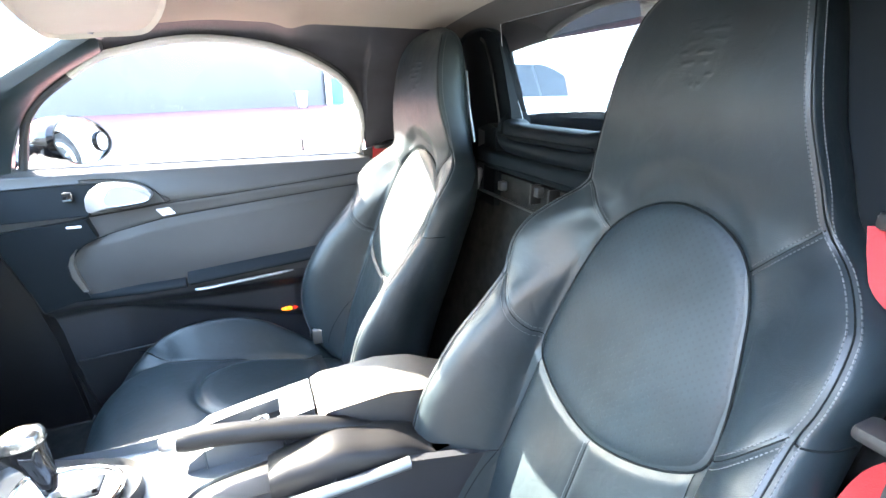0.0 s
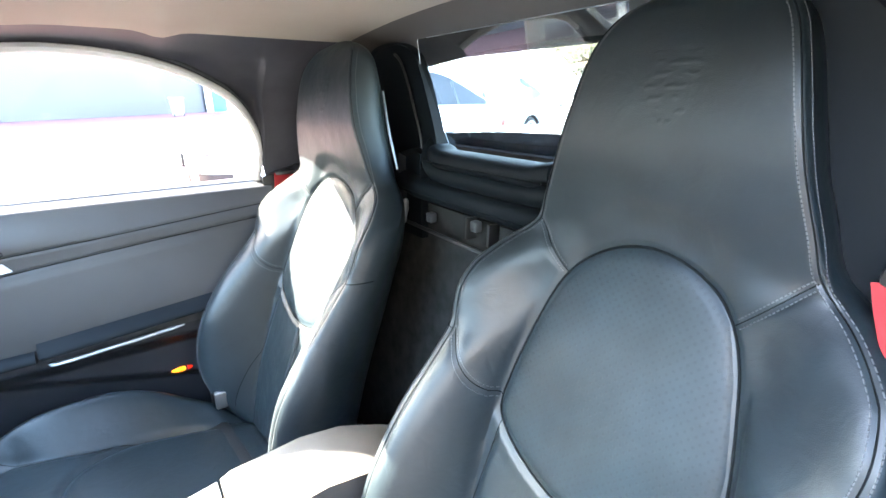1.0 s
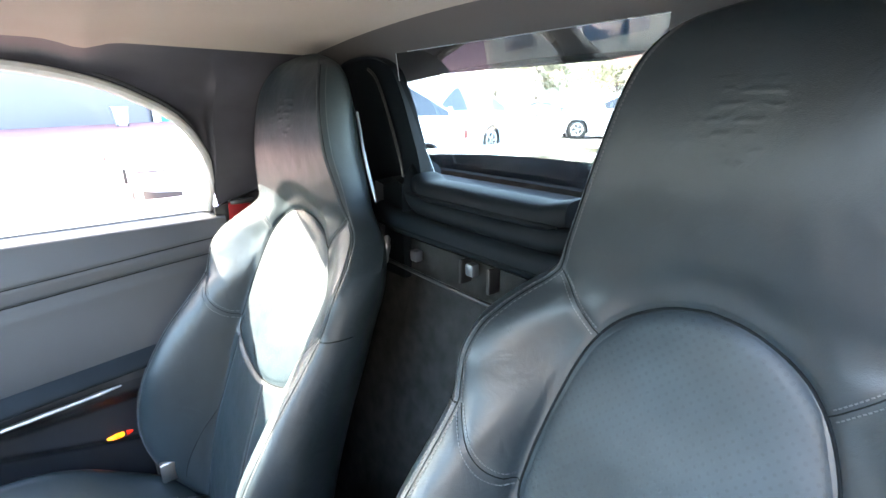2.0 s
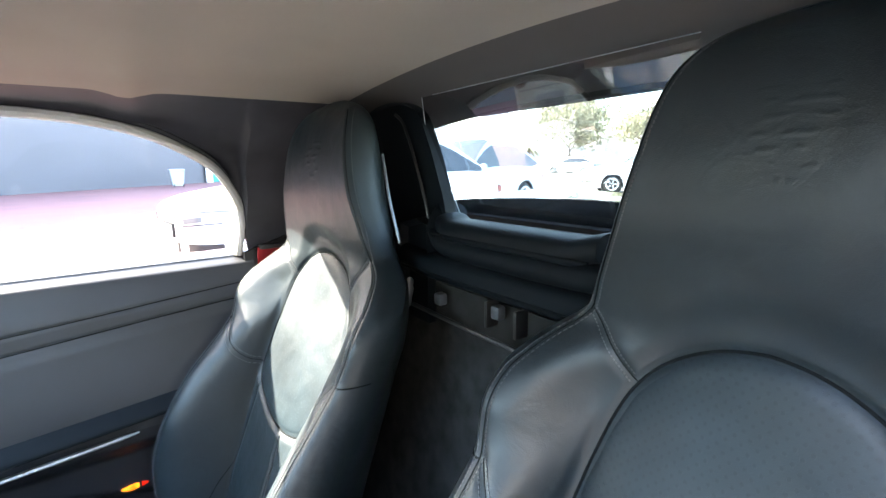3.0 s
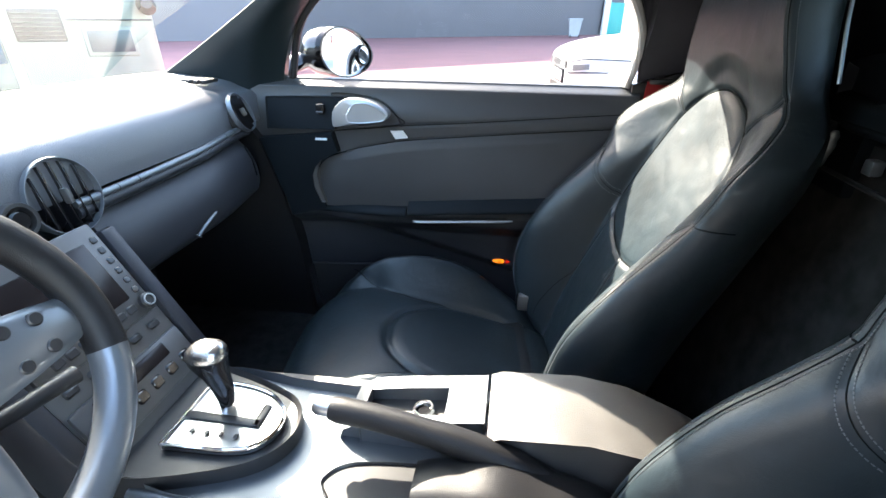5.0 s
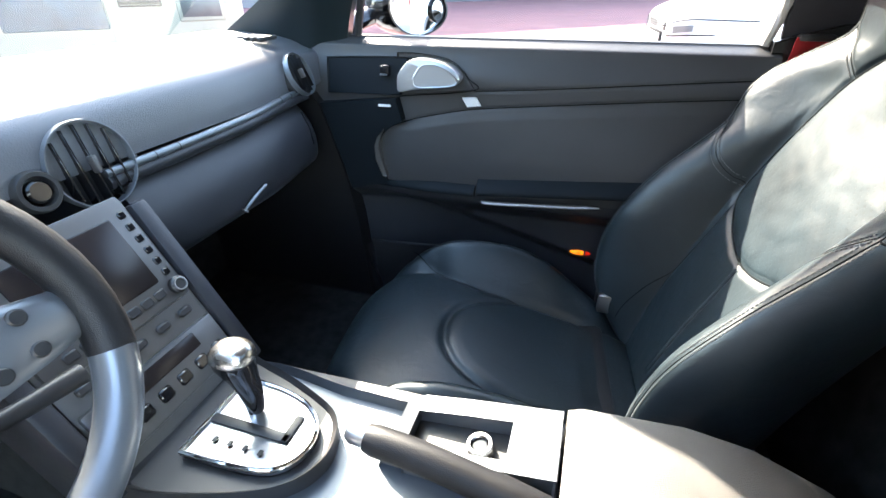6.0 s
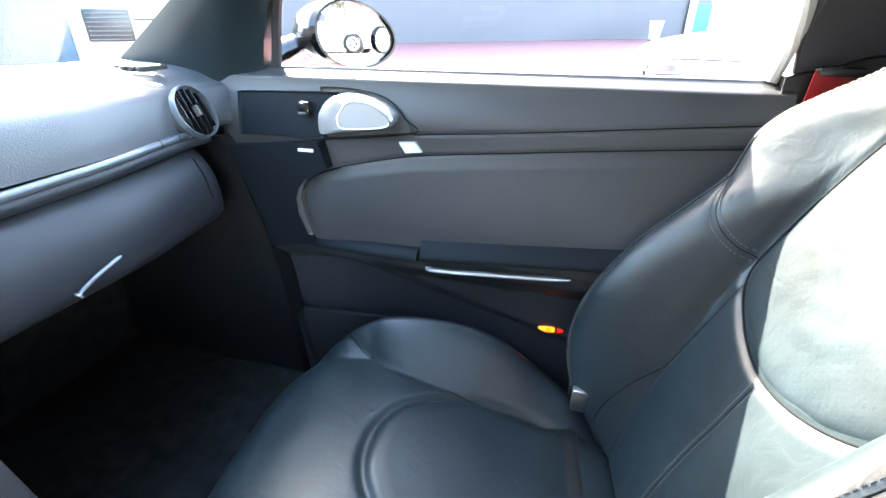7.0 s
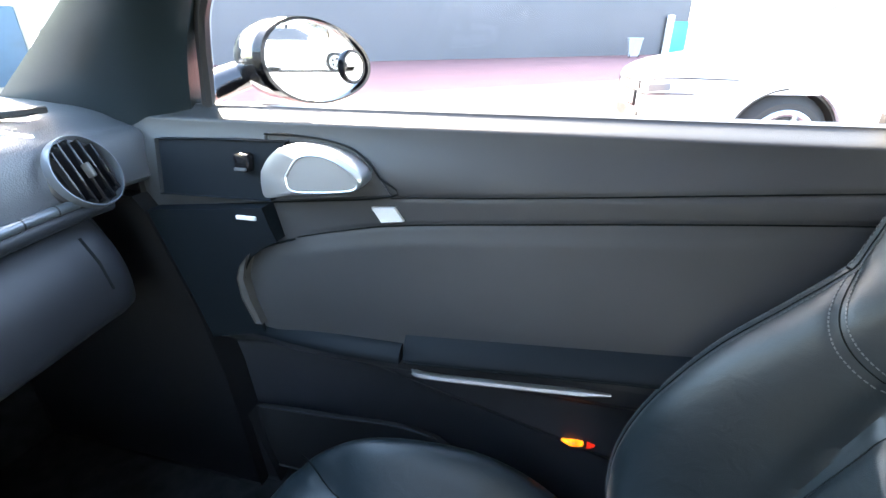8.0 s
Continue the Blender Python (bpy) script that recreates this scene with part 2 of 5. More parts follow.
def tube(pts, r, sides=10, bm=None, flat=1.0, up=(0, 0, 1)):
    """A tube along pts; r a number or one for each point; flat squeezes it along up."""
    pts = [Vector(p) for p in pts]
    rows = []
    for i, p in enumerate(pts):
        d = (pts[min(i + 1, len(pts) - 1)] - pts[max(i - 1, 0)]).normalized()
        side = d.cross(Vector(up))
        if side.length < 1e-4:
            side = d.cross(Vector((1, 0, 0)))
        side.normalize()
        top = side.cross(d)
        q = r[i] if isinstance(r, (list, tuple)) else r
        rows.append([p + side * q * math.cos(2 * math.pi * k / sides) + top * q * flat * math.sin(2 * math.pi * k / sides) for k in range(sides)])
    return surf(rows, bm, loop=True, ends=True)


def disc(c, n, r0, r1, depth, sides=40, bm=None):
    """A ring (r0 > 0) or a round plate facing n, depth thick."""
    c, n = Vector(c), Vector(n).normalized()
    a = n.cross(Vector((0, 0, 1)) if abs(n.z) < 0.9 else Vector((1, 0, 0))).normalized()
    b = n.cross(a)

    def ring(r, h):
        return [c + n * h + a * r * math.cos(2 * math.pi * k / sides) + b * r * math.sin(2 * math.pi * k / sides) for k in range(sides)]
    if r0 > 0:
        m = (r0 + r1) / 2
        rows = [ring(r1, 0), ring(r1 * 0.99 + m * 0.01, depth * 0.6), ring(m + (r1 - m) * 0.5, depth), ring(m - (m - r0) * 0.5, depth), ring(r0, depth * 0.6), ring(r0, 0), ring(r1, 0)]
        return surf(rows, bm, loop=True)
    e = min(depth * 0.4, r1 * 0.2)
    return surf([ring(r1, 0), ring(r1, depth - e), ring(r1 - e, depth)], bm, loop=True, ends=True)


def sheet(rows, thick, direction, bm=None):
    """A skin over rows of points, given a thickness along a direction."""
    d = Vector(direction) * thick
    rows = [[Vector(p) for p in r] for r in rows]
    bm = bm or bmesh.new()
    surf(rows, bm)
    surf([[p + d for p in r] for r in rows], bm)
    edge = [r[0] for r in rows] + rows[-1][1:] + [r[-1] for r in rows[::-1]][1:] + rows[0][::-1][1:-1]
    surf([edge, [p + d for p in edge]], bm, loop=True)
    bmesh.ops.remove_doubles(bm, verts=bm.verts, dist=1e-6)
    return bm


def curve_of(table):
    """Piecewise smooth value over a table of (z, value)."""
    zs, vs = zip(*table)

    def f(z):
        if z <= zs[0]:
            return vs[0]
        for i in range(len(zs) - 1):
            if z <= zs[i + 1]:
                t = (z - zs[i]) / (zs[i + 1] - zs[i])
                m0 = (vs[i + 1] - vs[max(i - 1, 0)]) / (zs[i + 1] - zs[max(i - 1, 0)])
                j = min(i + 2, len(zs) - 1)
                m1 = (vs[j] - vs[i]) / (zs[j] - zs[i])
                h = zs[i + 1] - zs[i]
                return (2 * t ** 3 - 3 * t * t + 1) * vs[i] + (t ** 3 - 2 * t * t + t) * h * m0 + (3 * t * t - 2 * t ** 3) * vs[i + 1] + (t ** 3 - t * t) * h * m1
        return vs[-1]
    return f


def smooth(a, b, x):
    t = max(0.0, min(1.0, (x - a) / (b - a)))
    return t * t * (3 - 2 * t)


def away(p, a, b):
    """Distance of (u, v) from the stretch a to b."""
    ax, ay = a
    dx, dy = b[0] - ax, b[1] - ay
    t = max(0.0, min(1.0, ((p[0] - ax) * dx + (p[1] - ay) * dy) / (dx * dx + dy * dy)))
    return math.hypot(p[0] - ax - t * dx, p[1] - ay - t * dy)

# ---- the car's shell ----
floor = part("floor", box((-0.95, -0.74, 0.10), (1.0, 0.70, 0.17), 0.01), CARPET)
tagged(floor, "black carpet on the car's floor", "floor", kind="structure")
tunnel = part("floor_tunnel", prism([(-0.16, 0.17), (-0.13, 0.36), (-0.06, 0.40), (0.04, 0.40), (0.10, 0.36), (0.13, 0.17)], "x", -0.8, 0.80), CARPET)
tagged(tunnel, "black carpeted tunnel along the car's floor", "floor tunnel", kind="structure")
firewall = part("wall_front", box((-0.86, -0.74, 0.17), (-0.80, 0.70, 0.86), 0.01), CARPET)
tagged(firewall, "black carpeted firewall under the dashboard", "wall", kind="structure")


def bulkhead_x(z):
    return 0.74 + 0.10 * smooth(0.2, 0.85, z)


rows = [[(bulkhead_x(z), y, z) for y in np.linspace(-0.72, 0.70, 30)] for z in np.linspace(0.17, 0.88, 24)]
bulk = part("wall_rear", sheet(rows, 0.04, (1, 0, 0)), CARPET)
tagged(bulk, "black carpeted bulkhead behind the two seats", "wall", kind="structure")


def roof_z(x, y):
    return 1.264 - 0.030 * (y / 0.5) ** 2 - 0.03 * smooth(0.25, -0.05, x) - 0.06 * smooth(0.78, 1.0, x) - 0.012 * math.exp(-((x - 0.40) / 0.03) ** 2) * (0.4 + 0.6 * smooth(0.2, 0.5, abs(y)))


rows = [[(x, y, roof_z(x, y)) for y in np.linspace(-0.50, 0.50, 41)] for x in np.linspace(-0.04, 0.80, 50)]
lining = part("ceiling", sheet(rows, 0.02, (0, 0, 1)), HEADLINER)
tagged(lining, "taupe fabric lining under the folding roof", "ceiling", kind="structure")


# same lining carried on rearwards, coloured darker where less light reaches
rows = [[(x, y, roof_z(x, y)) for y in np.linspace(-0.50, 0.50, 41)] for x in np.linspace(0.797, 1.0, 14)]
tail = part("ceiling_rear", sheet(rows, 0.02, (0, 0, 1)), TAUPE_SHADED)
tagged(tail, "rear end of the taupe roof lining, shade painted into its colour", "ceiling", kind="structure")
OUTER = [(-0.270, 0.885), (-0.254, 0.935), (-0.237, 0.98), (-0.214, 1.02), (-0.162, 1.07), (-0.045, 1.145), (0.03, 1.168), (0.11, 1.188), (0.20, 1.197), (0.31, 1.190), (0.40, 1.172), (0.475, 1.142), (0.55, 1.092), (0.595, 1.016), (0.602, 0.948), (0.59, 0.885)]


def lean(z):
    """How far out the side glass stands at a height."""
    return 0.70 - 0.10 * smooth(0.86, 1.26, z)


def near_rim(rim, x):
    """Points where the rim passes x."""
    out = []
    for a, b in zip(rim, rim[1:]):
        if min(a.x, b.x) <= x <= max(a.x, b.x) and a.x != b.x:
            out.append(a.lerp(b, (x - a.x) / (b.x - a.x)))
    return out or [min(rim, key=lambda p: abs(p.x - x))]


def side(sign, who):
    """Roof side, pillar and seals of one side of the car."""
    rim = [Vector((p.x, sign * lean(p.z), p.z)) for p in spline([(x, 0, z) for x, z in OUTER], 6)]
    # roof cloth from the window's rim to the lining, and the quarter behind it
    xs = list(np.linspace(-0.05, 0.54, 40)) + list(np.linspace(0.55, 0.604, 14)) + list(np.linspace(0.612, 1.02, 24))
    if sign < 0:
        xs = list(np.linspace(0.66, 1.02, 24))
    rows = []
    for x in xs:
        if x < 0.606:
            z = max(q.z for q in near_rim(rim, x)) + 0.012
            foot = Vector((x, sign * lean(z), z))
        else:
            foot = Vector((x, sign * (0.68 - 0.03 * (x - 0.6)), 0.90))
        head = Vector((x, sign * 0.50, roof_z(x, 0.5) + 0.003))
        row = []
        for k in range(15):
            t = k / 14
            c = head.lerp(foot, t)
            c.y += sign * 0.035 * math.sin(math.pi * t) * min(1.0, (head - foot).length / 0.2)
            c.y += sign * 0.015 * math.sin(34 * c.z - 16 * x + 2 * math.sin(9 * x)) * math.sin(math.pi * t) * smooth(0.4, 0.6, x)
            row.append(c)
        rows.append(row)
    cloth = part("roof_side", sheet(rows, 0.012, (0, sign * 0.8, 0.5)), CLOTH)
    tagged(cloth, "creased dark cloth side of the folding roof over the " + who + " window", "roof side", kind="structure")
    low = part("quarter_trim", prism([(0.60, 0.17), (0.60, 0.90), (0.70, 0.93), (0.92, 0.96), (0.92, 0.17)], "y", sign * (0.668 if sign > 0 else 0.69), sign * 0.75, 0.006), DARK)
    tagged(low, "black plastic trim behind the " + who + " door", "side trim", kind="structure")
    if sign < 0:
        rail = part("roof_rail", tube([(x, -0.515, roof_z(x, 0.5) - 0.004) for x in np.linspace(-0.03, 0.68, 24)], 0.014, 10), CLOTH)
        tagged(rail, "cloth-covered edge of the folding roof over the open door", "roof rail", kind="structure")
    # seal along the rim
    if sign > 0:
        seal = part("window_seal", tube([p + Vector((0, -sign * 0.006, 0.006)) for p in rim if p.x > -0.12 or p.z > 1.1], 0.010, 8), RUBBER)
        part("front_seal", tube([p + Vector((0, -sign * 0.004, 0.006)) for p in rim if p.x < -0.10 and p.z < 1.11], 0.010, 8), DARK, seal, "black front length of the seal")
        tagged(seal, "pale rubber seal round the " + who + " window", "window seal", kind="structure")
        part("seal_lip", tube([p + Vector((0, -sign * 0.012, 0.024)) for p in rim if p.x > -0.02], 0.004, 6), DARK, seal)
    # windscreen pillar
    a0, a1 = Vector((-0.72, sign * 0.655, 0.84)), Vector((0.0, sign * 0.53, 1.235))
    b0, b1 = Vector((-0.306, sign * 0.695, 0.845)), Vector((-0.02, sign * 0.585, 1.165))
    rows = []
    for k in range(15):
        t = k / 14
        a, b = a0.lerp(a1, t), b0.lerp(b1, t)
        a.z -= 0.010 * math.sin(math.pi * t)
        b.z += 0.03 * math.sin(math.pi * t)
        b.x -= 0.046 * math.sin(math.pi * t)
        out = Vector((0, sign * 0.03, 0.012))
        w = (b - a)
        rows.append([a + out, a, a + w * 0.12 - out * 0.3, a + w * 0.4 - out * 0.75, a + w * 0.7 - out * 0.75, a + w * 0.93 - out * 0.3, b, b + out])
    pil = part("windscreen_pillar", surf(rows, loop=True, ends=True), PILLAR)
    tagged(pil, "black padded windscreen pillar on the " + who + " side", "pillar", kind="structure")
    return rim


for sign, who in ((1, "passenger's"), (-1, "driver's")):
    wing = part("front_wing", prism([(-2.0, 0.15), (-2.0, 0.66), (-1.2, 0.83), (-0.46, 0.885), (-0.46, 0.12)], "y", sign * 0.71, sign * 0.84, 0.02), BODY)
    tagged(wing, "glossy black front wing on the " + who + " side", "car wing", kind="structure")
rim_p = side(1, "passenger's")
side(-1, "driver's")

rows = [[(x, y, z + 0.02 * (1 - (y / 0.7) ** 2)) for y in np.linspace(-0.705, 0.705, 25)] for x, z in ((-0.96, 0.845), (-1.1, 0.835), (-1.4, 0.79), (-1.7, 0.73), (-1.9, 0.67), (-2.0, 0.58), (-2.02, 0.45), (-2.0, 0.25))]
bonnet = part("bonnet", sheet(rows, 0.02, (0, 0, -1)), BODY)
tagged(bonnet, "glossy black bonnet ahead of the windscreen", "bonnet", kind="structure")
header = part("windscreen_header", tube(spline([(-0.03, -0.56, 1.215), (-0.045, -0.3, 1.238), (-0.05, 0, 1.243), (-0.045, 0.3, 1.238), (-0.03, 0.56, 1.215)]), 0.034, 12, flat=0.6), SOFT)
tagged(header, "black padded rail over the windscreen", "header rail", kind="structure")
rows = [[Vector((-0.93 + 0.87 * t - 0.05 * math.sin(math.pi * t) + 0.10 * (abs(u) ** 2), u * (0.66 - 0.09 * t), 0.87 + 0.36 * t + 0.03 * math.sin(math.pi * t))) for u in np.linspace(-1, 1, 25)] for t in np.linspace(0, 1, 14)]
ws = part("window_1", surf(rows), GLASS)
tagged(ws, "clear raked windscreen over the dashboard", "windscreen", kind="structure")
ws.visible_shadow = False

# ---- rear: roll bars, cross bars, deflector, rear window ----
def roll_bar(sign):
    t = thing("roll_bar", "black padded roll-over bar behind a seat", "roll bar", "roll bars")
    prof = spline_yz([(0.172, 0.84), (0.178, 1.00), (0.204, 1.08), (0.244, 1.165), (0.280, 1.205), (0.36, 1.225), (0.47, 1.21), (0.535, 1.13), (0.565, 0.95), (0.57, 0.80)])
    part("hoop", prism([(sign * y, z) for y, z in prof], "x", 0.872, 0.848, 0.010, 3), PAD, t)
    edge = [(0.846, sign * (y + 0.055), z - 0.01) for y, z in prof if z > 0.9 and y < 0.3]
    part("seam", tube(edge, 0.003, 6), DARK, t)
    part("foot", prism([(sign * 0.205, 0.80), (sign * 0.205, 0.99), (sign * 0.24, 1.0), (sign * 0.30, 0.985), (sign * 0.30, 0.80)], "x", 0.90, 0.822, 0.015, 3), PAD, t)
    return t


roll_bar(1)
roll_bar(-1)


def bar(name, label, y, x, z, hx, hz, mat):
    """A rounded bar across the car with softly flared ends."""
    rows = []
    for yy in np.linspace(-y, y, 33):
        e = smooth(0.75, 1.0, abs(yy) / y)
        row = []
        for k in range(20):
            a = 2 * math.pi * k / 20
            c, s = math.cos(a), math.sin(a)
            row.append((x + hx * (abs(c) ** 0.7) * (1 if c > 0 else -1) + 0.012 * e, yy, z + hz * (abs(s) ** 0.7) * (1 if s > 0 else -1) + 0.008 * e))
        rows.append(row)
    t = thing(name, label, "cross bar")
    part("pad", surf(rows, loop=True, ends=True), mat, t)
    part("seam", tube([(x - hx * 0.96, yy, z - hz * 0.3) for yy in np.linspace(-y * 0.98, y * 0.98, 12)], 0.0020, 6), SEAM, t)
    return t


upper = bar("upper_cross_bar", "black padded bar in a moulded housing under the rear window", 0.166, 0.838, 0.987, 0.036, 0.019, PAD)
rows = []
for p in spline([(0.882, 0.206, 1.012), (0.862, 0.200, 0.995), (0.848, 0.186, 0.972), (0.846, 0.150, 0.957), (0.848, 0.0, 0.953), (0.846, -0.150, 0.957), (0.848, -0.186, 0.972), (0.862, -0.200, 0.995), (0.882, -0.206, 1.012)], 7):
    e = smooth(0.15, 0.20, abs(p.y))
    rows.append([(p.x + 0.034 * math.copysign(abs(math.cos(g)) ** 0.6, math.cos(g)), p.y + math.copysign(0.014, p.y) * e * math.sin(g), p.z + (0.021 - 0.005 * e) * math.sin(g)) for g in [2 * math.pi * k / 20 for k in range(20)]])
part("housing", surf(rows, loop=True, ends=True), PAD, upper, "moulded black housing")
bar("lower_cross_bar", "black padded lower bar between the roll bars", 0.30, 0.842, 0.914, 0.036, 0.024, PAD)
shelf = part("rear_shelf", prism([(0.885, 0.93), (0.885, 0.96), (1.06, 0.968), (1.06, 0.94)], "y", -0.6, 0.6), DARK)
tagged(shelf, "black shelf below the rear window", "shelf", kind="structure")
tray = thing("storage_tray", "black storage tray with pale clips behind the seats", "tray")
part("back_wall", box((0.872, -0.55, 0.70), (0.884, 0.55, 0.972), 0.002), DARK, tray)
part("tray_lip", tube([(0.80, -0.5, 0.842), (0.795, 0.0, 0.838), (0.80, 0.5, 0.842)], 0.004, 8), DARK, tray)
for y, w, h in ((0.163, 0.010, 0.866), (0.010, 0.009, 0.880)):
    part("clip", box((0.812, y - w, h - 0.018), (0.83, y + w, h + 0.004), 0.004), SILVER_PAINT, tray, "pale plastic clip")
part("divider", box((0.815, -0.035, 0.842), (0.842, -0.028, 0.885), 0.002), DARK, tray)
part("divider", box((0.815, 0.03, 0.842), (0.842, 0.037, 0.885), 0.002), DARK, tray)

defl = thing("wind_deflector", "clear plastic wind deflector between the roll bars", "wind deflector")
rows = [[(0.878 - 0.125 * (z - 0.99), u * (0.17 + 0.08 * smooth(0.99, 1.17, z)), z) for u in np.linspace(-1, 1, 9)] for z in np.linspace(0.99, 1.222, 10)]
dp = part("pane", surf(rows), SMOKED, defl)
dp.visible_shadow = False
part("edge", tube([(0.849, -0.25, 1.2225), (0.849, 0.215, 1.2225)], 0.0006, 6), SATIN, defl, "bright polished edge")
part("edge", tube([r[-1] for r in rows], 0.0007, 6), SATIN, defl, "bright polished edge")
part("edge", tube(rows[0], 0.0009, 6), SATIN, defl, "bright polished edge")

rw = thing("window_2", "glass rear window of the folding roof", "rear window", kind="structure")
win = []
for cy, cz, a0 in ((0.445, 1.177, 0), (-0.445, 1.177, 90), (-0.465, 0.995, 180), (0.465, 0.995, 270)):
    for k in range(6):
        g = radians(a0 + 18 * k)
        win.append((cy + 0.018 * math.cos(g), cz + 0.018 * math.sin(g)))


def rear_x(z):
    return 1.0 + (1.185 - z) * 0.42


outer = [(y * 1.35, 1.085 + (z - 1.085) * 1.9) for y, z in win]
rows = [[(rear_x(z), y, z) for y, z in outer], [(rear_x(z) - 0.012, y, z) for y, z in [(y * 1.01, 1.085 + (z - 1.085) * 1.02) for y, z in win]], [(rear_x(z) + 0.006, y, z) for y, z in win]]
part("window_frame", surf(rows, loop=True), CARPET, rw)
bm = bmesh.new()
bm.faces.new([bm.verts.new((rear_x(z) + 0.004, y, z)) for y, z in win])
g = part("pane", bm, GLASS, rw)
g.visible_shadow = False
deck = part("rear_deck", sheet([[(max(x, 1.096), y, (1.028 if x > 1.0 else 0.955) - 0.070 * ((x - 1.0) / 0.9) ** 2 - 0.06 * (y / 0.8) ** 2 + 0.02 * smooth(0.25, 0.32, abs(y)) * smooth(1.2, 1.3, x)) for y in np.linspace(-0.8, 0.8, 33)] for x in [0.99] + list(np.linspace(1.098, 1.95, 26))], 0.03, (0, 0, -1)), BODY)
tagged(deck, "glossy black rear deck behind the roof", "rear deck", kind="structure")

# ---- seats ----
XF = curve_of([(0.28, 0.468), (0.40, 0.503), (0.52, 0.548), (0.661, 0.603), (0.77, 0.645), (0.865, 0.680), (0.93, 0.692), (1.00, 0.684), (1.071, 0.681), (1.15, 0.692), (1.20, 0.717), (1.225, 0.747)])
XB = curve_of([(0.28, 0.60), (0.5, 0.655), (0.7, 0.725), (0.9, 0.775), (1.06, 0.785), (1.15, 0.785), (1.20, 0.775), (1.225, 0.752)])
# the piped edge of the backrest: half width and how far forward it stands
CREST = curve_of([(0.28, 0.200), (0.40, 0.226), (0.50, 0.237), (0.60, 0.240), (0.66, 0.240), (0.72, 0.236), (0.768, 0.234), (0.797, 0.239), (0.83, 0.241), (0.862, 0.235), (0.876, 0.226), (0.891, 0.214), (0.906, 0.199), (0.921, 0.182), (0.938, 0.168), (0.975, 0.157), (1.03, 0.140), (1.06, 0.132), (1.10, 0.122), (1.15, 0.109), (1.18, 0.098), (1.20, 0.083), (1.215, 0.058), (1.225, 0.016)])
XC = curve_of([(0.28, 0.445), (0.34, 0.408), (0.41, 0.388), (0.48, 0.390), (0.547, 0.409), (0.605, 0.440), (0.66, 0.480), (0.72, 0.535), (0.768, 0.576), (0.797, 0.589), (0.822, 0.598), (0.841, 0.610), (0.862, 0.628), (0.876, 0.644), (0.891, 0.661), (0.906, 0.678), (0.921, 0.690), (0.94, 0.693), (0.975, 0.688), (1.06, 0.679), (1.15, 0.692), (1.20, 0.717), (1.225, 0.747)])
RIMW = curve_of([(0.28, 0.036), (0.70, 0.030), (0.86, 0.026), (0.92, 0.017), (0.97, 0.010), (1.18, 0.008), (1.225, 0.004)])
RISE = curve_of([(0.28, 0.62), (0.5, 0.64), (0.66, 0.655), (0.74, 0.64), (0.80, 0.58), (0.862, 0.49), (0.90, 0.40), (0.93, 0.30), (1.22, 0.2)])
# the pad in the backrest: an arch that flares down to two corners over a shallow bow
PAD_C = 0.755
PAD_HALF = [(0.0, 0.588), (0.030, 0.591), (0.062, 0.599), (0.095, 0.612), (0.122, 0.627), (0.140, 0.641), (0.1495, 0.656), (0.1515, 0.674), (0.149, 0.70), (0.143, 0.74), (0.137, 0.77), (0.130, 0.80), (0.121, 0.832), (0.108, 0.862), (0.090, 0.886), (0.064, 0.906), (0.034, 0.920), (0.0, 0.926)]
PAD_R = curve_of([(math.atan2(z - PAD_C, y), math.hypot(y, z - PAD_C)) for y, z in PAD_HALF])
BACK_SEAMS = [((s * 0.104, 0.866), (s * 0.166, 0.936)) for s in (-1, 1)] + [((s * 0.140, 0.650), (s * 0.229, 0.768)) for s in (-1, 1)] + \
             [((s * 0.143, 0.648), (s * 0.160, 0.33)) for s in (-1, 1)] + [((0, 0.60), (0, 0.33))]


def half(z):
    """Half width of the backrest's shell."""
    return CREST(z) + RIMW(z)


def oval_r(y, z):
    """1 on the pad's outline, less inside it."""
    return math.hypot(y, z - PAD_C) / PAD_R(math.atan2(z - PAD_C, abs(y)))


def oval_ring(r, n):
    out = []
    for k in range(n):
        g = 2 * math.pi * k / n
        d = r * PAD_R(math.atan2(math.sin(g), abs(math.cos(g))))
        out.append((d * math.cos(g), PAD_C + d * math.sin(g)))
    return out


def back_front(y, z):
    """Front face of the backrest."""
    c, w, xf, xc = CREST(z), half(z), XF(z), XC(z)
    a = abs(y)
    s = min(1.0, a / c)
    s0 = RISE(z)
    t = max(0.0, (s - s0) / (1 - s0))
    roll = (1 - (1 - t) ** 2.3) * smooth(0.0, 0.10, t)
    roll += (smooth(0.0, 1.0, t) - roll) * smooth(0.74, 0.86, z)
    x = xf - (xf - xc) * roll
    r = oval_r(y, z)
    bay = math.hypot(y / 0.108, (z - 0.865) / 0.120)
    x += 0.008 * smooth(1.10, 0.74, bay) * smooth(0.95, 1.05, r)
    x += 0.004 * smooth(1.07, 0.93, r)
    d = min(away((y, z), p, q) for p, q in BACK_SEAMS)
    x += 0.0030 * math.exp(-(d / 0.0060) ** 2) * smooth(1.0, 1.08, r)
    x += 0.0018 * math.exp(-((a - c) / 0.004) ** 2)
    x += 0.0045 * math.exp(-(abs(r - 1.02) * 0.15 / 0.0050) ** 2)
    x += (0.0016 * noise.noise((y * 16, z * 14, 0.3)) + 0.0004 * noise.noise((y * 50, z * 40, 4.3))) * smooth(1.05, 1.2, r)
    if a > c:
        u = min(1.0, (a - c) / (w - c))
        x += min(0.050 + 0.2 * max(0.0, xf - xc), 0.5 * (XB(z) - xc)) * (1 - math.sqrt(max(0.0, 1 - u * u)))
    return x


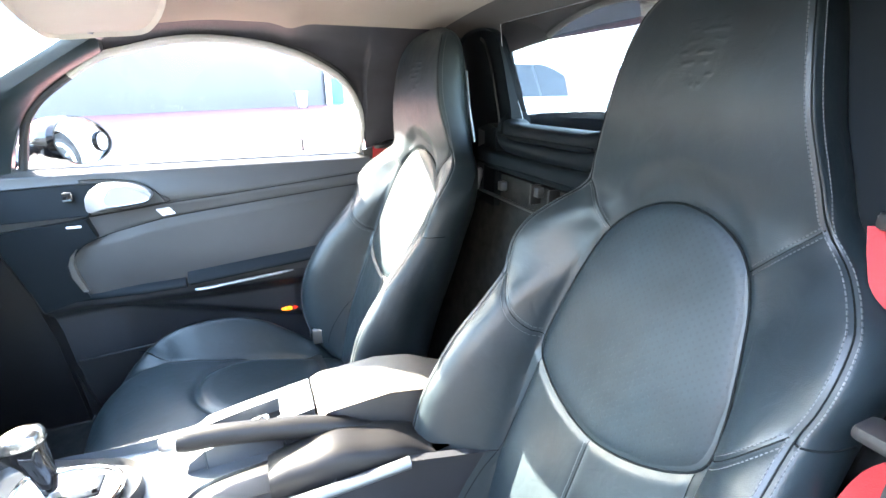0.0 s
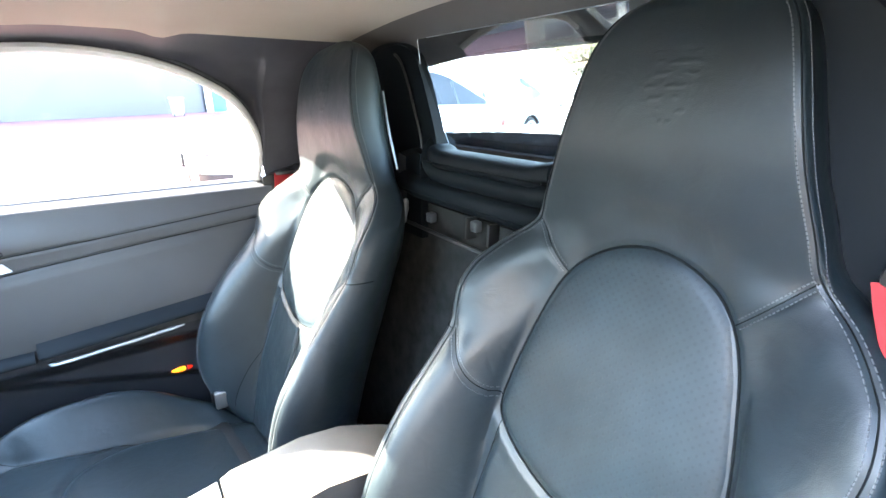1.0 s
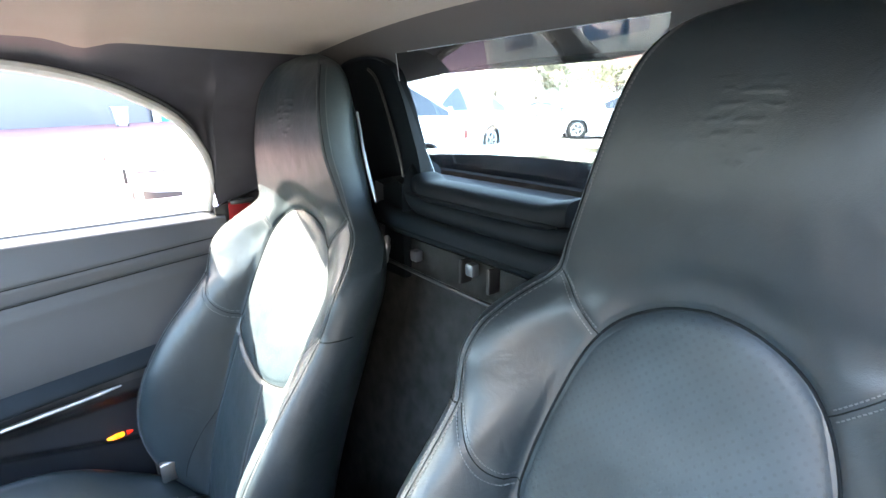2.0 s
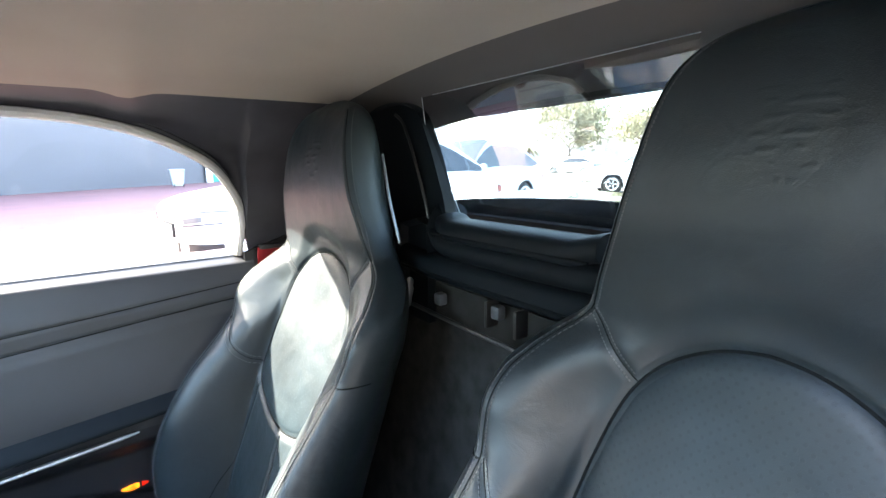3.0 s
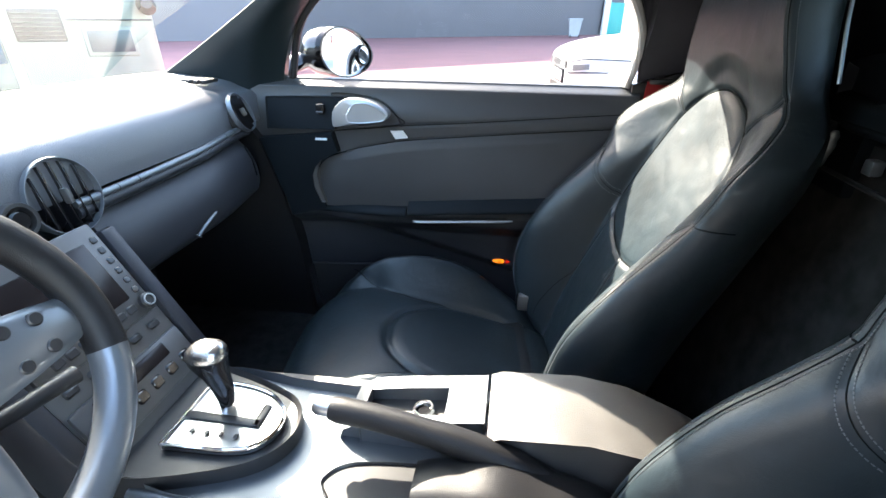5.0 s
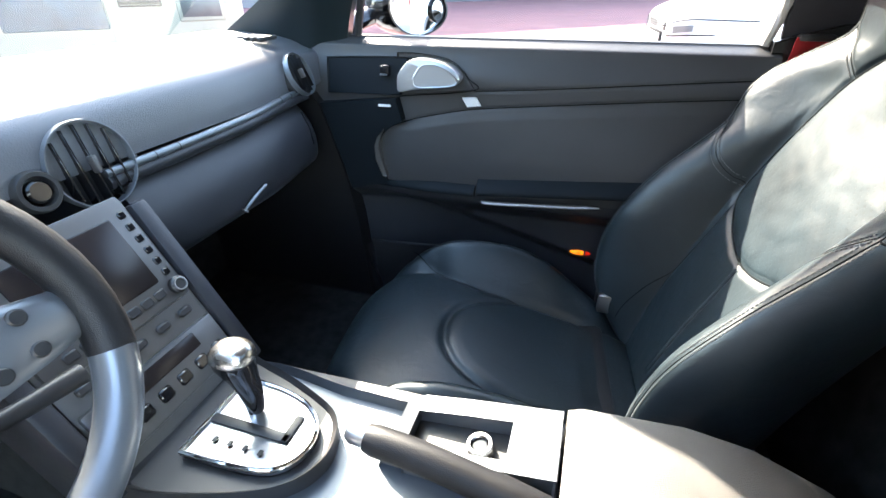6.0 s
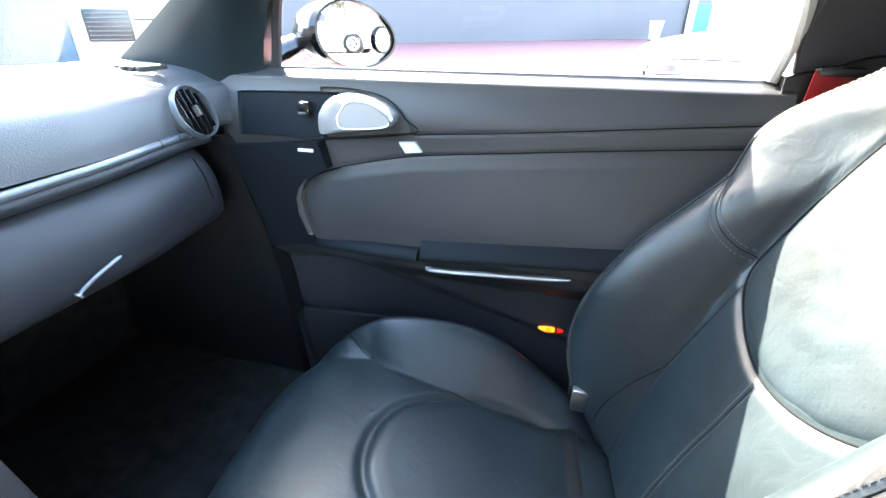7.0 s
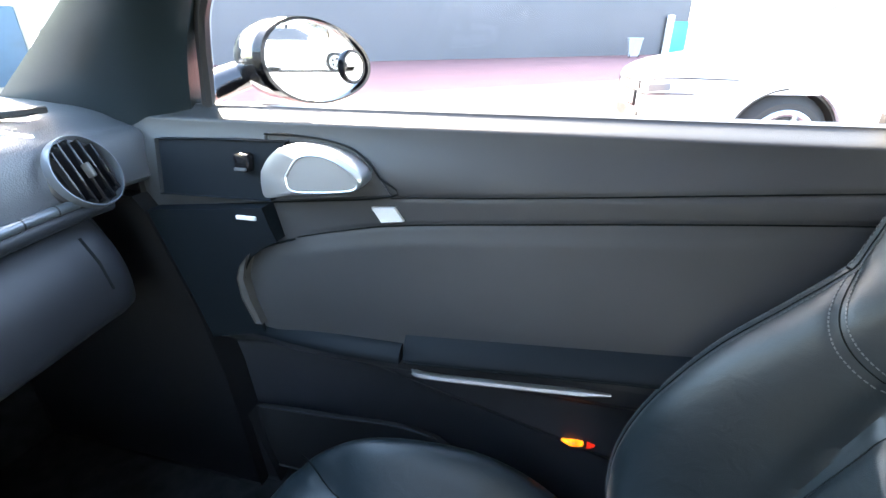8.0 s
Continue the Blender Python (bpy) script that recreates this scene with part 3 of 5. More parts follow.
CUSH_MID = curve_of([(-0.15, 0.350), (-0.10, 0.366), (-0.03, 0.380), (0.07, 0.384), (0.14, 0.371), (0.22, 0.350), (0.34, 0.312), (0.45, 0.285)])
CUSH_SIDE = curve_of([(-0.165, 0.362), (-0.12, 0.392), (-0.05, 0.430), (0.03, 0.458), (0.10, 0.468), (0.16, 0.464), (0.22, 0.452), (0.28, 0.424), (0.35, 0.375), (0.45, 0.320)])
CUSH_SEAM = curve_of([(-0.10, 0.236), (-0.05, 0.226), (0.0, 0.198), (0.07, 0.168), (0.14, 0.154), (0.22, 0.150), (0.45, 0.152)])


def cushion_top(x, y):
    a, seam = abs(y), CUSH_SEAM(x)
    z = CUSH_MID(x) + (CUSH_SIDE(x) - CUSH_MID(x)) * smooth(min(seam - 0.006, 0.185), 0.242, a) ** 0.85
    ru = ((a / 0.150) ** 2.2 + (abs(x - 0.30) / 0.222) ** 2.2) ** (1 / 2.2)
    if x < 0.40:
        z += (0.006 * smooth(1.05, 0.85, ru) - 0.008 * math.exp(-((ru - 1.03) * 0.16 / 0.007) ** 2)) * smooth(0.40, 0.34, x)
    z -= 0.0045 * math.exp(-((a - seam) / 0.007) ** 2)
    return z + 0.0016 * noise.noise((x * 13, y * 13, 5.0))


def seat(name, label, x0, y0, yaw):
    t = thing(name, label, "car seat", "front seats")
    t.matrix_basis = Matrix.Translation((x0 + 0.576, y0, 0)) @ Matrix.Rotation(radians(yaw), 4, "Z") @ Matrix.Translation((-0.576, 0, 0))
    rows = []
    for i in range(330):
        z = 0.28 + (1.2245 - 0.28) * i / 329
        w = half(z)
        row = []
        for k in range(221):
            s = 0.35 * (k / 110 - 1) + 0.65 * math.sin(math.pi * (k / 220 - 0.5))
            row.append((back_front(s * w, z), s * w, z))
        xm = back_front(w, z)
        for k in range(1, 18):
            a = math.pi * k / 18
            s = math.cos(a)
            row.append((xm + (XB(z) - xm) * math.sin(a) ** 0.8, math.copysign(abs(s) ** 0.35, s) * w * (1 - (0.15 + 0.07 * math.exp(-((z - 0.89) / 0.05) ** 2)) * math.sin(a)), z))
        rows.append(row)
    part("backrest", surf(rows, loop=True, ends=True), LEATHER, t)
    rows = []
    for i in range(1, 26):
        r = i / 25
        h = 0.011 * math.sqrt(max(0.0, 1 - r ** 5)) - 0.002
        rows.append([(XF(z) + 0.005 - h - 0.0022 * noise.noise((y * 13, z * 13, 2.0)) - 0.0008 * noise.noise((y * 40, z * 40, 6.0)), y, z) for y, z in oval_ring(r, 120)])
    part("back_insert", surf(rows, loop=True, ends=True), PERFORATED, t, "arched perforated leather pad")
    # dark seam lines sunk into the valleys
    for p, q in BACK_SEAMS:
        pts = [Vector(p).lerp(Vector(q), u) for u in np.linspace(0, 1, 30)]
        pts = [u for u in pts if oval_r(u.x, u.y) > 1.0 and abs(u.x) <= CREST(u.y) + 0.001]
        part("seam", tube([(back_front(u.x, u.y) - 0.0001, u.x, u.y) for u in pts], 0.0008, 6), SEAM, t, "dark sewn seam line")
    for sgn in (-1, 1):
        part("seam", tube([(back_front(sgn * CREST(z), z) - 0.0002, sgn * CREST(z), z) for z in np.linspace(0.34, 1.20, 150)], 0.0009, 6), SEAM, t, "dark sewn seam line")
        part("seam", tube([(back_front(sgn * (CREST(0.766) + RIMW(0.766) * u), 0.766) - 0.0002, sgn * (CREST(0.766) + RIMW(0.766) * u), 0.766) for u in np.linspace(0, 0.97, 10)], 0.0012, 6), SEAM, t, "dark sewn seam line")
    ring = oval_ring(1.016, 120)
    part("piping", tube([(back_front(y, z) - 0.0003, y, z) for y, z in ring + ring[:2]], 0.0017, 8), SEAM, t, "black groove round the pad")
    # stitches beside the seams
    bm = bmesh.new()
    for p, q in BACK_SEAMS[:4] + BACK_SEAMS[6:]:
        p, q = Vector(p), Vector(q)
        d = (q - p)
        nrm = Vector((-d.y, d.x)).normalized()
        n = int(d.length / 0.0042)
        for off in (-0.0045, 0.0045):
            for k in range(n):
                u = p + d * (k + 0.15) / n + nrm * off
                v = p + d * (k + 0.75) / n + nrm * off
                if oval_r(u.x, u.y) < 1.05 or abs(v.x) > CREST(v.y) - 0.004:
                    continue
                tube([(back_front(u.x, u.y) - 0.0007, u.x, u.y), (back_front(v.x, v.y) - 0.0007, v.x, v.y)], 0.0008, 4, bm)
    for sgn in (-1, 1):
        n = 200
        for off in (-0.0055, 0.0055):
            for k in range(n):
                z = 0.36 + 0.86 * k / n
                if z > 1.205:
                    continue
                y1, y2 = sgn * (CREST(z) + off), sgn * (CREST(z + 0.0028) + off)
                tube([(back_front(y1, z) - 0.0007, y1, z), (back_front(y2, z + 0.0028) - 0.0007, y2, z + 0.0028)], 0.0008, 4, bm)
    tagged(part("stitching", bm, THREAD, t, "pale grey double stitching"), kind="stuff")
    # embossed badge as a plain shield with bars
    rows = []
    for i in range(61):
        v = i / 60
        z = 1.158 - 0.088 * v
        wd = 0.030 * (1 - max(0.0, (v - 0.45) / 0.55) ** 2.2) + 0.0015
        row = []
        for k in range(41):
            u = 2 * k / 40 - 1
            y = u * wd
            env = smooth(1.0, 0.7, abs(u)) * smooth(0.0, 0.08, v) * smooth(1.0, 0.9, v)
            h = 0.00045 * env * smooth(0.1, 0.7, math.sin(v * 44 + 0.8 * math.cos(u * 1.6))) * smooth(-0.15, 0.1, noise.noise((u * 2.4, v * 8, 1.7))) - 0.0003 * (1 - env)
            row.append((back_front(y, z) - h - 0.0002, y, z))
        rows.append(row)
    part("embossed_shield", surf(rows), LEATHER, t, "shield embossed in the headrest leather")
    # folding lever on the inner shoulder
    sg = -1 if y0 > 0 else 1
    part("release_lever", tube(spline([(0.752, sg * 0.205, 0.902), (0.746, sg * 0.210, 0.890), (0.738, sg * 0.213, 0.874), (0.730, sg * 0.214, 0.855)], 5), [0.004, 0.005] + [0.007] * 4 + [0.009] * 6 + [0.010] * 3 + [0.006], 10), SILVER, t, "satin silver folding lever")
    # chrome strip up the headrest's edge
    part("edge_strip", tube([(XF(z) + 0.75 * (XB(z) - XF(z)), sg * (half(z) * 0.985), z) for z in np.linspace(0.96, 1.12, 14)], 0.0028, 6), SILVER_PAINT, t, "slim bright strip along the headrest")
    # cushion
    edge = []
    for k in range(260):
        g = 2 * math.pi * k / 260
        c, s = math.cos(g), math.sin(g)
        ex = 3.6
        rr = (abs(c) ** ex + abs(s) ** ex) ** (-1 / ex)
        x = 0.167 + 0.333 * rr * c
        edge.append((x, 0.262 * rr * s * (1 - 0.05 * smooth(0.05, -0.14, x))))
    rows = []
    for i in range(1, 111):
        r = i / 110
        q = max(0.0, (r - 0.80) / 0.20)
        drop = 0.055 * (1 - math.sqrt(max(0.0, 1 - q * q)))
        rows.append([(0.167 + (ex_ - 0.167) * r, ey * r, cushion_top(0.167 + (ex_ - 0.167) * r, ey * r) - drop) for ex_, ey in edge])
    for f, dz in ((1.0, 0.08), (0.985, 0.12), (0.96, 0.15)):
        rows.append([(0.167 + (ex_ - 0.167) * f, ey * f, cushion_top(ex_, ey) * 0.25 + 0.29 - dz) for ex_, ey in edge])
    part("cushion", surf(rows, loop=True, ends=True), LEATHER, t)
    for s in (-1, 1):
        line = [(x, s * CUSH_SEAM(x), cushion_top(x, CUSH_SEAM(x)) - 0.0003) for x in np.linspace(-0.05, 0.42, 50)]
        part("cushion_seam", tube(line, 0.0011, 6), SEAM, t, "dark sewn seam line")
    part("seat_base", box((-0.02, -0.20, 0.17), (0.42, 0.20, 0.30), 0.02), DARK, t)
    for s in (-1, 1):
        part("hinge_cover", box((0.40, s * 0.225 - 0.012, 0.30), (0.50, s * 0.225 + 0.012, 0.40), 0.01), DARK, t)
    return t


seat("car_seat", "black leather bucket seat with an arched insert, sunlit", -0.004, 0.368, 7.0)
seat("car_seat", "black leather bucket seat with an arched insert, creased", 0.108, -0.361, 5.0)

# ---- passenger door ----
door = thing("door_1", "closed passenger door with black vinyl panel and silver handle", "car door", kind="structure")
G1 = curve_of([(-0.40, 0.75), (0.034, 0.786), (0.176, 0.797), (0.55, 0.83), (0.7, 0.84)])
G2 = curve_of([(-0.11, 0.717), (-0.047, 0.731), (0.03, 0.746), (0.178, 0.762), (0.55, 0.797), (0.7, 0.805)])


def skin(x, z):
    """Inner face of the door panel."""
    y = 0.663 - 0.022 * smooth(0.88, 0.80, z) - 0.020 * smooth(0.78, 0.60, z)
    y += 0.029 * smooth(0.873, 0.892, z)
    y += 0.002 * math.exp(-((z - G1(x)) / 0.004) ** 2) * smooth(0.02, 0.06, x)
    y += 0.002 * math.exp(-((z - G2(x)) / 0.004) ** 2) * smooth(-0.12, -0.08, x)
    y -= 0.004 * smooth(G2(x) - 0.004, G2(x) - 0.03, z) * smooth(-0.19, -0.15, x)
    y += 0.042 * smooth(0.53, 0.48, z)
    low = 0.455 - 0.27 * (x - 0.08)
    y += 0.030 * smooth(low + 0.01, low - 0.03, z) * smooth(-0.30, -0.1, x)
    return y


rows = [[(x, skin(x, z), z) for x in np.linspace(-0.46, 0.62, 90)] for z in np.concatenate([np.linspace(0.552, 0.68, 32), np.linspace(0.685, 0.892, 110)])]
part("panel", sheet(rows, 0.03, (0, 1, 0)), DOORSKIN, door)
# the skin below z 0.552 takes a darker material
rows = [[(x, skin(x, z), z) for x in np.linspace(-0.46, 0.62, 90)] for z in np.linspace(0.20, 0.552, 88)]
part("lower_panel", sheet(rows, 0.03, (0, 1, 0)), SOFT, door, "darker lower panel")
for g, x0 in ((G1, 0.036), (G2, -0.11)):
    part("panel_seam", tube([(x, skin(x, g(x)) - 0.0006, g(x)) for x in np.linspace(x0, 0.61, 40)], 0.0010, 6), SEAM, door)
part("sill_strip", box((-0.285, 0.694, 0.868), (0.60, 0.716, 0.889), 0.004), GREY_PANEL, door, "grey weather strip")
part("outer_skin", prism([(-0.46, 0.12), (-0.46, 0.80), (-0.28, 0.872), (0.63, 0.872), (0.63, 0.12)], "y", 0.735, 0.80, 0.02), BODY, door)
# arm rest and the rail that leads to it
rows = []
for x in np.linspace(0.058, 0.61, 26):
    dz = 0.028 * (x - 0.06) / 0.32
    e = 0.004 * smooth(0.075, 0.058, x)
    sec = [(0.668, 0.606), (0.645, 0.601), (0.624, 0.593), (0.607, 0.579), (0.597 + e, 0.567 - e), (0.593 + e, 0.558), (0.598 + e, 0.552 + e), (0.62, 0.549 + e), (0.668, 0.544)]
    rows.append([(x, p.x, p.y + dz) for p in spline([(a, b, 0) for a, b in sec], 3)])
part("armrest", surf(rows, loop=True, ends=True), PAD, door, "padded black armrest")
part("armrest_seam", tube([(x, 0.5935, 0.5555 + 0.028 * (x - 0.06) / 0.32) for x in np.linspace(0.062, 0.6, 20)], 0.0013, 6), SEAM, door)
part("pull_bar", tube(spline([(0.070, 0.603, 0.538), (0.095, 0.596, 0.538), (0.21, 0.595, 0.547), (0.345, 0.598, 0.557)]), [0.002] * 3 + [0.006] * 20 + [0.004, 0.002], 8, flat=0.8), SATIN, door, "silver-grey pull bar")
rows = []
for x in np.linspace(-0.284, 0.052, 24):
    f = (x + 0.284) / 0.336
    yf, zc = 0.620 - 0.024 * smooth(0, 0.8, f), 0.543 + 0.011 * f ** 0.6
    sec = [(0.655, zc + 0.026), (yf + 0.02, zc + 0.018), (yf + 0.006, zc + 0.009), (yf, zc), (yf + 0.006, zc - 0.007), (0.655, zc - 0.012)]
    rows.append([(x, p.x, p.y) for p in spline([(a, b, 0) for a, b in sec], 3)])
part("pocket_rail", surf(rows, loop=True, ends=True), PAD, door, "slim black rail before the armrest")
part("pocket", prism([(-0.25, 0.20), (-0.26, 0.352), (-0.10, 0.362), (0.02, 0.372), (0.09, 0.364), (0.14, 0.33), (0.16, 0.20)], "y", 0.644, 0.654, 0.003), DARK, door, "black lower door pocket")
part("pocket_lip", tube(spline([(-0.25, 0.645, 0.352), (-0.10, 0.645, 0.362), (0.02, 0.645, 0.372), (0.09, 0.645, 0.364)]), 0.0022, 6), SOFT, door)
spk = [(-0.180, 0.692), (-0.198, 0.672), (-0.207, 0.650), (-0.206, 0.615), (-0.190, 0.572), (-0.178, 0.572), (-0.191, 0.615), (-0.196, 0.650), (-0.189, 0.674)]
part("speaker_bar", prism(spk, "y", 0.607, 0.65, 0.002), GREY_PANEL, door, "curved grey trim bar")
fp = [(-0.286, 0.525), (-0.30, 0.58), (-0.35, 0.745), (-0.24, 0.756), (-0.146, 0.766), (-0.131, 0.716), (-0.160, 0.702), (-0.185, 0.682), (-0.200, 0.655), (-0.200, 0.62), (-0.186, 0.572), (-0.18, 0.552)]
part("front_panel", prism(fp, "y", 0.614, 0.66), PAD, door, "dark speaker panel")
kick = part("kick_panel", prism([(-0.80, 0.17), (-0.80, 0.78), (-0.37, 0.765), (-0.354, 0.745), (-0.304, 0.58), (-0.279, 0.44), (-0.26, 0.17)], "y", 0.612, 0.70, 0.004), RIMLEATHER)
tagged(kick, "black trim between the dashboard and the door", "side trim", kind="structure")
part("panel_seam", tube([(-0.146, 0.6135, 0.766), (-0.139, 0.6135, 0.740), (-0.131, 0.614, 0.716)], 0.001, 6), SEAM, door)
arc = spline([(-0.196, 0.613, 0.600), (-0.198, 0.613, 0.630), (-0.197, 0.613, 0.652), (-0.190, 0.614, 0.671), (-0.176, 0.615, 0.689), (-0.153, 0.620, 0.704), (-0.11, 0.628, 0.717)], 6)
part("speaker_seam", tube(arc, 0.0016, 6), SEAM, door)
# raised handle plate
def leaning(bm, k):
    """Tilt a door fitting so that its upper edge sinks back into the door's skin."""
    for v in bm.verts:
        v.co.y += k * max(0.0, skin(v.co.x, min(v.co.z, 0.868)) - 0.641)
    return bm


hp = [(-0.15, 0.767), (-0.15, 0.861), (-0.117, 0.862), (-0.063, 0.858), (-0.021, 0.849), (0.005, 0.834), (0.024, 0.814), (0.039, 0.790), (-0.142, 0.768)]
part("handle_plate", leaning(prism(hp, "y", 0.6355, 0.66, 0.004, 3), 0.85), DOORSKIN, door)
part("arc_seam", leaning(tube(spline([(a, 0.6352, b) for a, b in hp[1:]], 5), 0.0012, 6), 0.85), SEAM, door)
part("switch_panel", leaning(prism([(-0.33, 0.768), (-0.33, 0.848), (-0.203, 0.852), (-0.112, 0.853), (-0.130, 0.832), (-0.139, 0.805), (-0.139, 0.772)], "y", 0.627, 0.66, 0.004, 3), 1.0), PAD, door, "glossy black switch panel")
part("window_switch", box((-0.186, 0.622, 0.812), (-0.162, 0.640, 0.838), 0.005), GLOSS, door, "small black window switch")
part("switch_rib", box((-0.184, 0.619, 0.815), (-0.166, 0.626, 0.819), 0.001), SILVER_PAINT, door)
# handle: silver bezel round a hollow lever


def closed(pts, n):
    """A closed smooth outline of n even points."""
    P = spline([(a, b, 0) for a, b in pts + pts[:1]], 10)
    run = [0.0]
    for a, b in zip(P, P[1:]):
        run.append(run[-1] + (b - a).length)
    us = [run[-1] * k / n for k in range(n)]
    return list(zip(np.interp(us, run, [p.x for p in P]), np.interp(us, run, [p.y for p in P])))


bez = closed([(-0.137, 0.819), (-0.124, 0.838), (-0.104, 0.851), (-0.071, 0.853), (-0.030, 0.846), (0.0, 0.832), (0.011, 0.817), (-0.003, 0.801), (-0.05, 0.794), (-0.098, 0.789), (-0.134, 0.783), (-0.139, 0.798)], 60)
scp = closed([(-0.098, 0.815), (-0.080, 0.839), (-0.054, 0.844), (-0.027, 0.838), (-0.001, 0.822), (0.005, 0.812), (-0.006, 0.803), (-0.053, 0.797), (-0.092, 0.797)], 60)
sc = (-0.045, 0.818)


def shrink(k, y):
    return [(sc[0] + (a - sc[0]) * k, y, sc[1] + (b - sc[1]) * k) for a, b in scp]


hd = part("door_handle", leaning(surf([[(a, 0.652, b) for a, b in bez], [(a, 0.6135, b) for a, b in bez], [(a * 0.985 - 0.0009, 0.6105, b * 0.997 + 0.0025) for a, b in bez], shrink(1.03, 0.6085), shrink(0.99, 0.6095)], loop=True, ends=False), 0.5), SATIN, door, "satin silver bezel")
part("lever", leaning(surf([shrink(1.0, 0.6095), shrink(0.96, 0.616), shrink(0.88, 0.624), shrink(0.70, 0.631), shrink(0.38, 0.635), shrink(0.1, 0.636)], loop=True, ends=True), 0.5), SATIN, hd, "smooth hollow lever")
part("rim", leaning(tube([(p[0], 0.6085, p[2]) for p in shrink(1.0, 0.0) + shrink(1.0, 0.0)[:1]], 0.0013, 6), 0.5), SILVER, hd, "bright rim")
part("label", prism([(0.010, 0.773), (0.042, 0.775), (0.055, 0.757), (0.023, 0.753)], "y", 0.634, 0.648, 0.001), WHITE_LABEL, door, "small white sticker")
part("emblem", box((-0.190, 0.611, 0.746), (-0.158, 0.62, 0.752), 0.001), WHITE_LABEL, door, "tiny bright emblem")
lens = part("reflector", surf([[(0.296 + 0.038 * u, 0.660 - 0.009 * math.sin(math.pi * min(1, u + 0.08)) * math.cos(g), 0.402 + 0.0068 * math.sin(math.pi * (0.12 + 0.6 * u)) * math.sin(g)) for g in np.linspace(-1.57, 1.57, 9)] for u in np.linspace(0, 1, 12)]), AMBER, door, "glowing amber marker lens")
part("red_end", surf([[(0.334 + 0.014 * u, 0.660 - 0.007 * (1 - u * u) * math.cos(g), 0.402 + 0.0070 * (1 - 0.7 * u) * math.sin(g)) for g in np.linspace(-1.57, 1.57, 9)] for u in np.linspace(0, 1, 6)]), RED_LENS, lens, "red end of the lens")
bm = bmesh.new()
bm.faces.new([bm.verts.new((p.x, p.y + 0.012, p.z)) for p in [Vector((-0.278, 0.70, 0.87))] + rim_p + [Vector((0.59, 0.70, 0.87))]])
pane = part("pane", bm, SIDE_GLASS, door)
pane.visible_shadow = False
part("corner_post", tube([(0.600, 0.708, 0.855), (0.602, 0.709, 0.880), (0.605, 0.708, 0.895)], 0.008, 8), DARK, door)

# ---- side mirror ----
mir = thing("side_mirror", "black side mirror with a small round extra mirror", "side mirror")
MM = Matrix.Translation((-0.190, 0.886, 0.942)) @ Matrix.Rotation(radians(-17), 4, "Z") @ Matrix.Rotation(radians(-7), 4, "X")  # x: the way the glass faces


def mirror_ring(x, f):
    pts = []
    for j in range(40):
        g = 2 * math.pi * j / 40
        pts.append(MM @ Vector((x, 0.132 * f * math.cos(g), 0.070 * f * math.sin(g) * (1 - 0.14 * math.cos(g)))))
    return pts


rows = [mirror_ring(0.0, 1.0)]
for k in range(13):
    t = k / 12
    rows.append(mirror_ring(-0.015 - 0.10 * t, max(0.03, math.sqrt(max(0.0, 1 - t ** 2.4)))))
part("shell", surf(rows, loop=True, ends=True), BODY, mir)
part("rim", surf([mirror_ring(0.0, 1.0), mirror_ring(0.016, 0.98), mirror_ring(0.016, 0.92), mirror_ring(0.004, 0.90)], loop=True), GLOSS, mir)
bm = bmesh.new()
bm.faces.new([bm.verts.new(p) for p in mirror_ring(0.006, 0.915)])
part("mirror_glass", bm, MIRROR, mir)
part("blind_spot_mirror", disc(MM @ Vector((0.007, 0.084, 0.0)), MM.to_3x3() @ Vector((1, 0, 0)), 0, 0.027, 0.005, 28), MIRROR, mir, "small round stick-on mirror")
part("blind_spot_rim", disc(MM @ Vector((0.0065, 0.084, 0.0)), MM.to_3x3() @ Vector((1, 0, 0)), 0.026, 0.031, 0.007, 28), GLOSS, mir)
part("foot", tube(spline([(-0.335, 0.725, 0.890), (-0.33, 0.76, 0.905), (-0.305, 0.80, 0.920), (-0.262, 0.85, 0.938)]), 0.040, 14, flat=0.6), BODY, mir)

# ---- dashboard ----
dash = thing("dashboard", "black dashboard, its top glaring in the sun", "dashboard")


def dash_profile(y):
    """Section of the dashboard (x, z) at y, from the windscreen to under the glove box."""
    e = smooth(0.40, 0.62, abs(y))
    return [(-0.92, 0.862), (-0.80, 0.882), (-0.62, 0.900), (-0.48, 0.905 - 0.01 * e), (-0.40, 0.896 - 0.012 * e), (-0.36, 0.880 - 0.014 * e), (-0.335, 0.855), (-0.325, 0.82), (-0.322, 0.792)]


rows = []
for y in np.linspace(-0.66, 0.655, 60):
    p = [(v.x - 0.032 * smooth(0.3, 0.56, y) * smooth(-0.50, -0.36, v.x), y, v.y) for v in spline([(a, b, 0) for a, b in dash_profile(y)], 5)]
    rows.append(p + [(-0.36, y, 0.785), (-0.92, y, 0.80)])
part("top_pad", surf(rows, loop=True, ends=True), DASH, dash)
part("trim_strip", tube([(-0.318 - 0.03 * smooth(0.3, 0.56, y), y, 0.782 + 0.006 * smooth(0.1, 0.5, y)) for y in np.linspace(0.02, 0.562, 24)], 0.0065, 12), SILVER_PAINT, dash, "silver trim strip")
part("strip_base", tube([(-0.322 - 0.03 * smooth(0.3, 0.56, y), y, 0.768 + 0.006 * smooth(0.1, 0.5, y)) for y in np.linspace(0.02, 0.562, 24)], 0.011, 10), SOFT, dash)
for y in (0.10, 0.145, 0.44, 0.485, 0.53):
    part("strip_joint", tube([(-0.318 - 0.03 * smooth(0.3, 0.56, y), y, 0.782 + 0.006 * smooth(0.1, 0.5, y)), (-0.318 - 0.03 * smooth(0.3, 0.56, y), y + 0.002, 0.782 + 0.006 * smooth(0.1, 0.5, y))], 0.0068, 12), DARK, dash)
rows = []
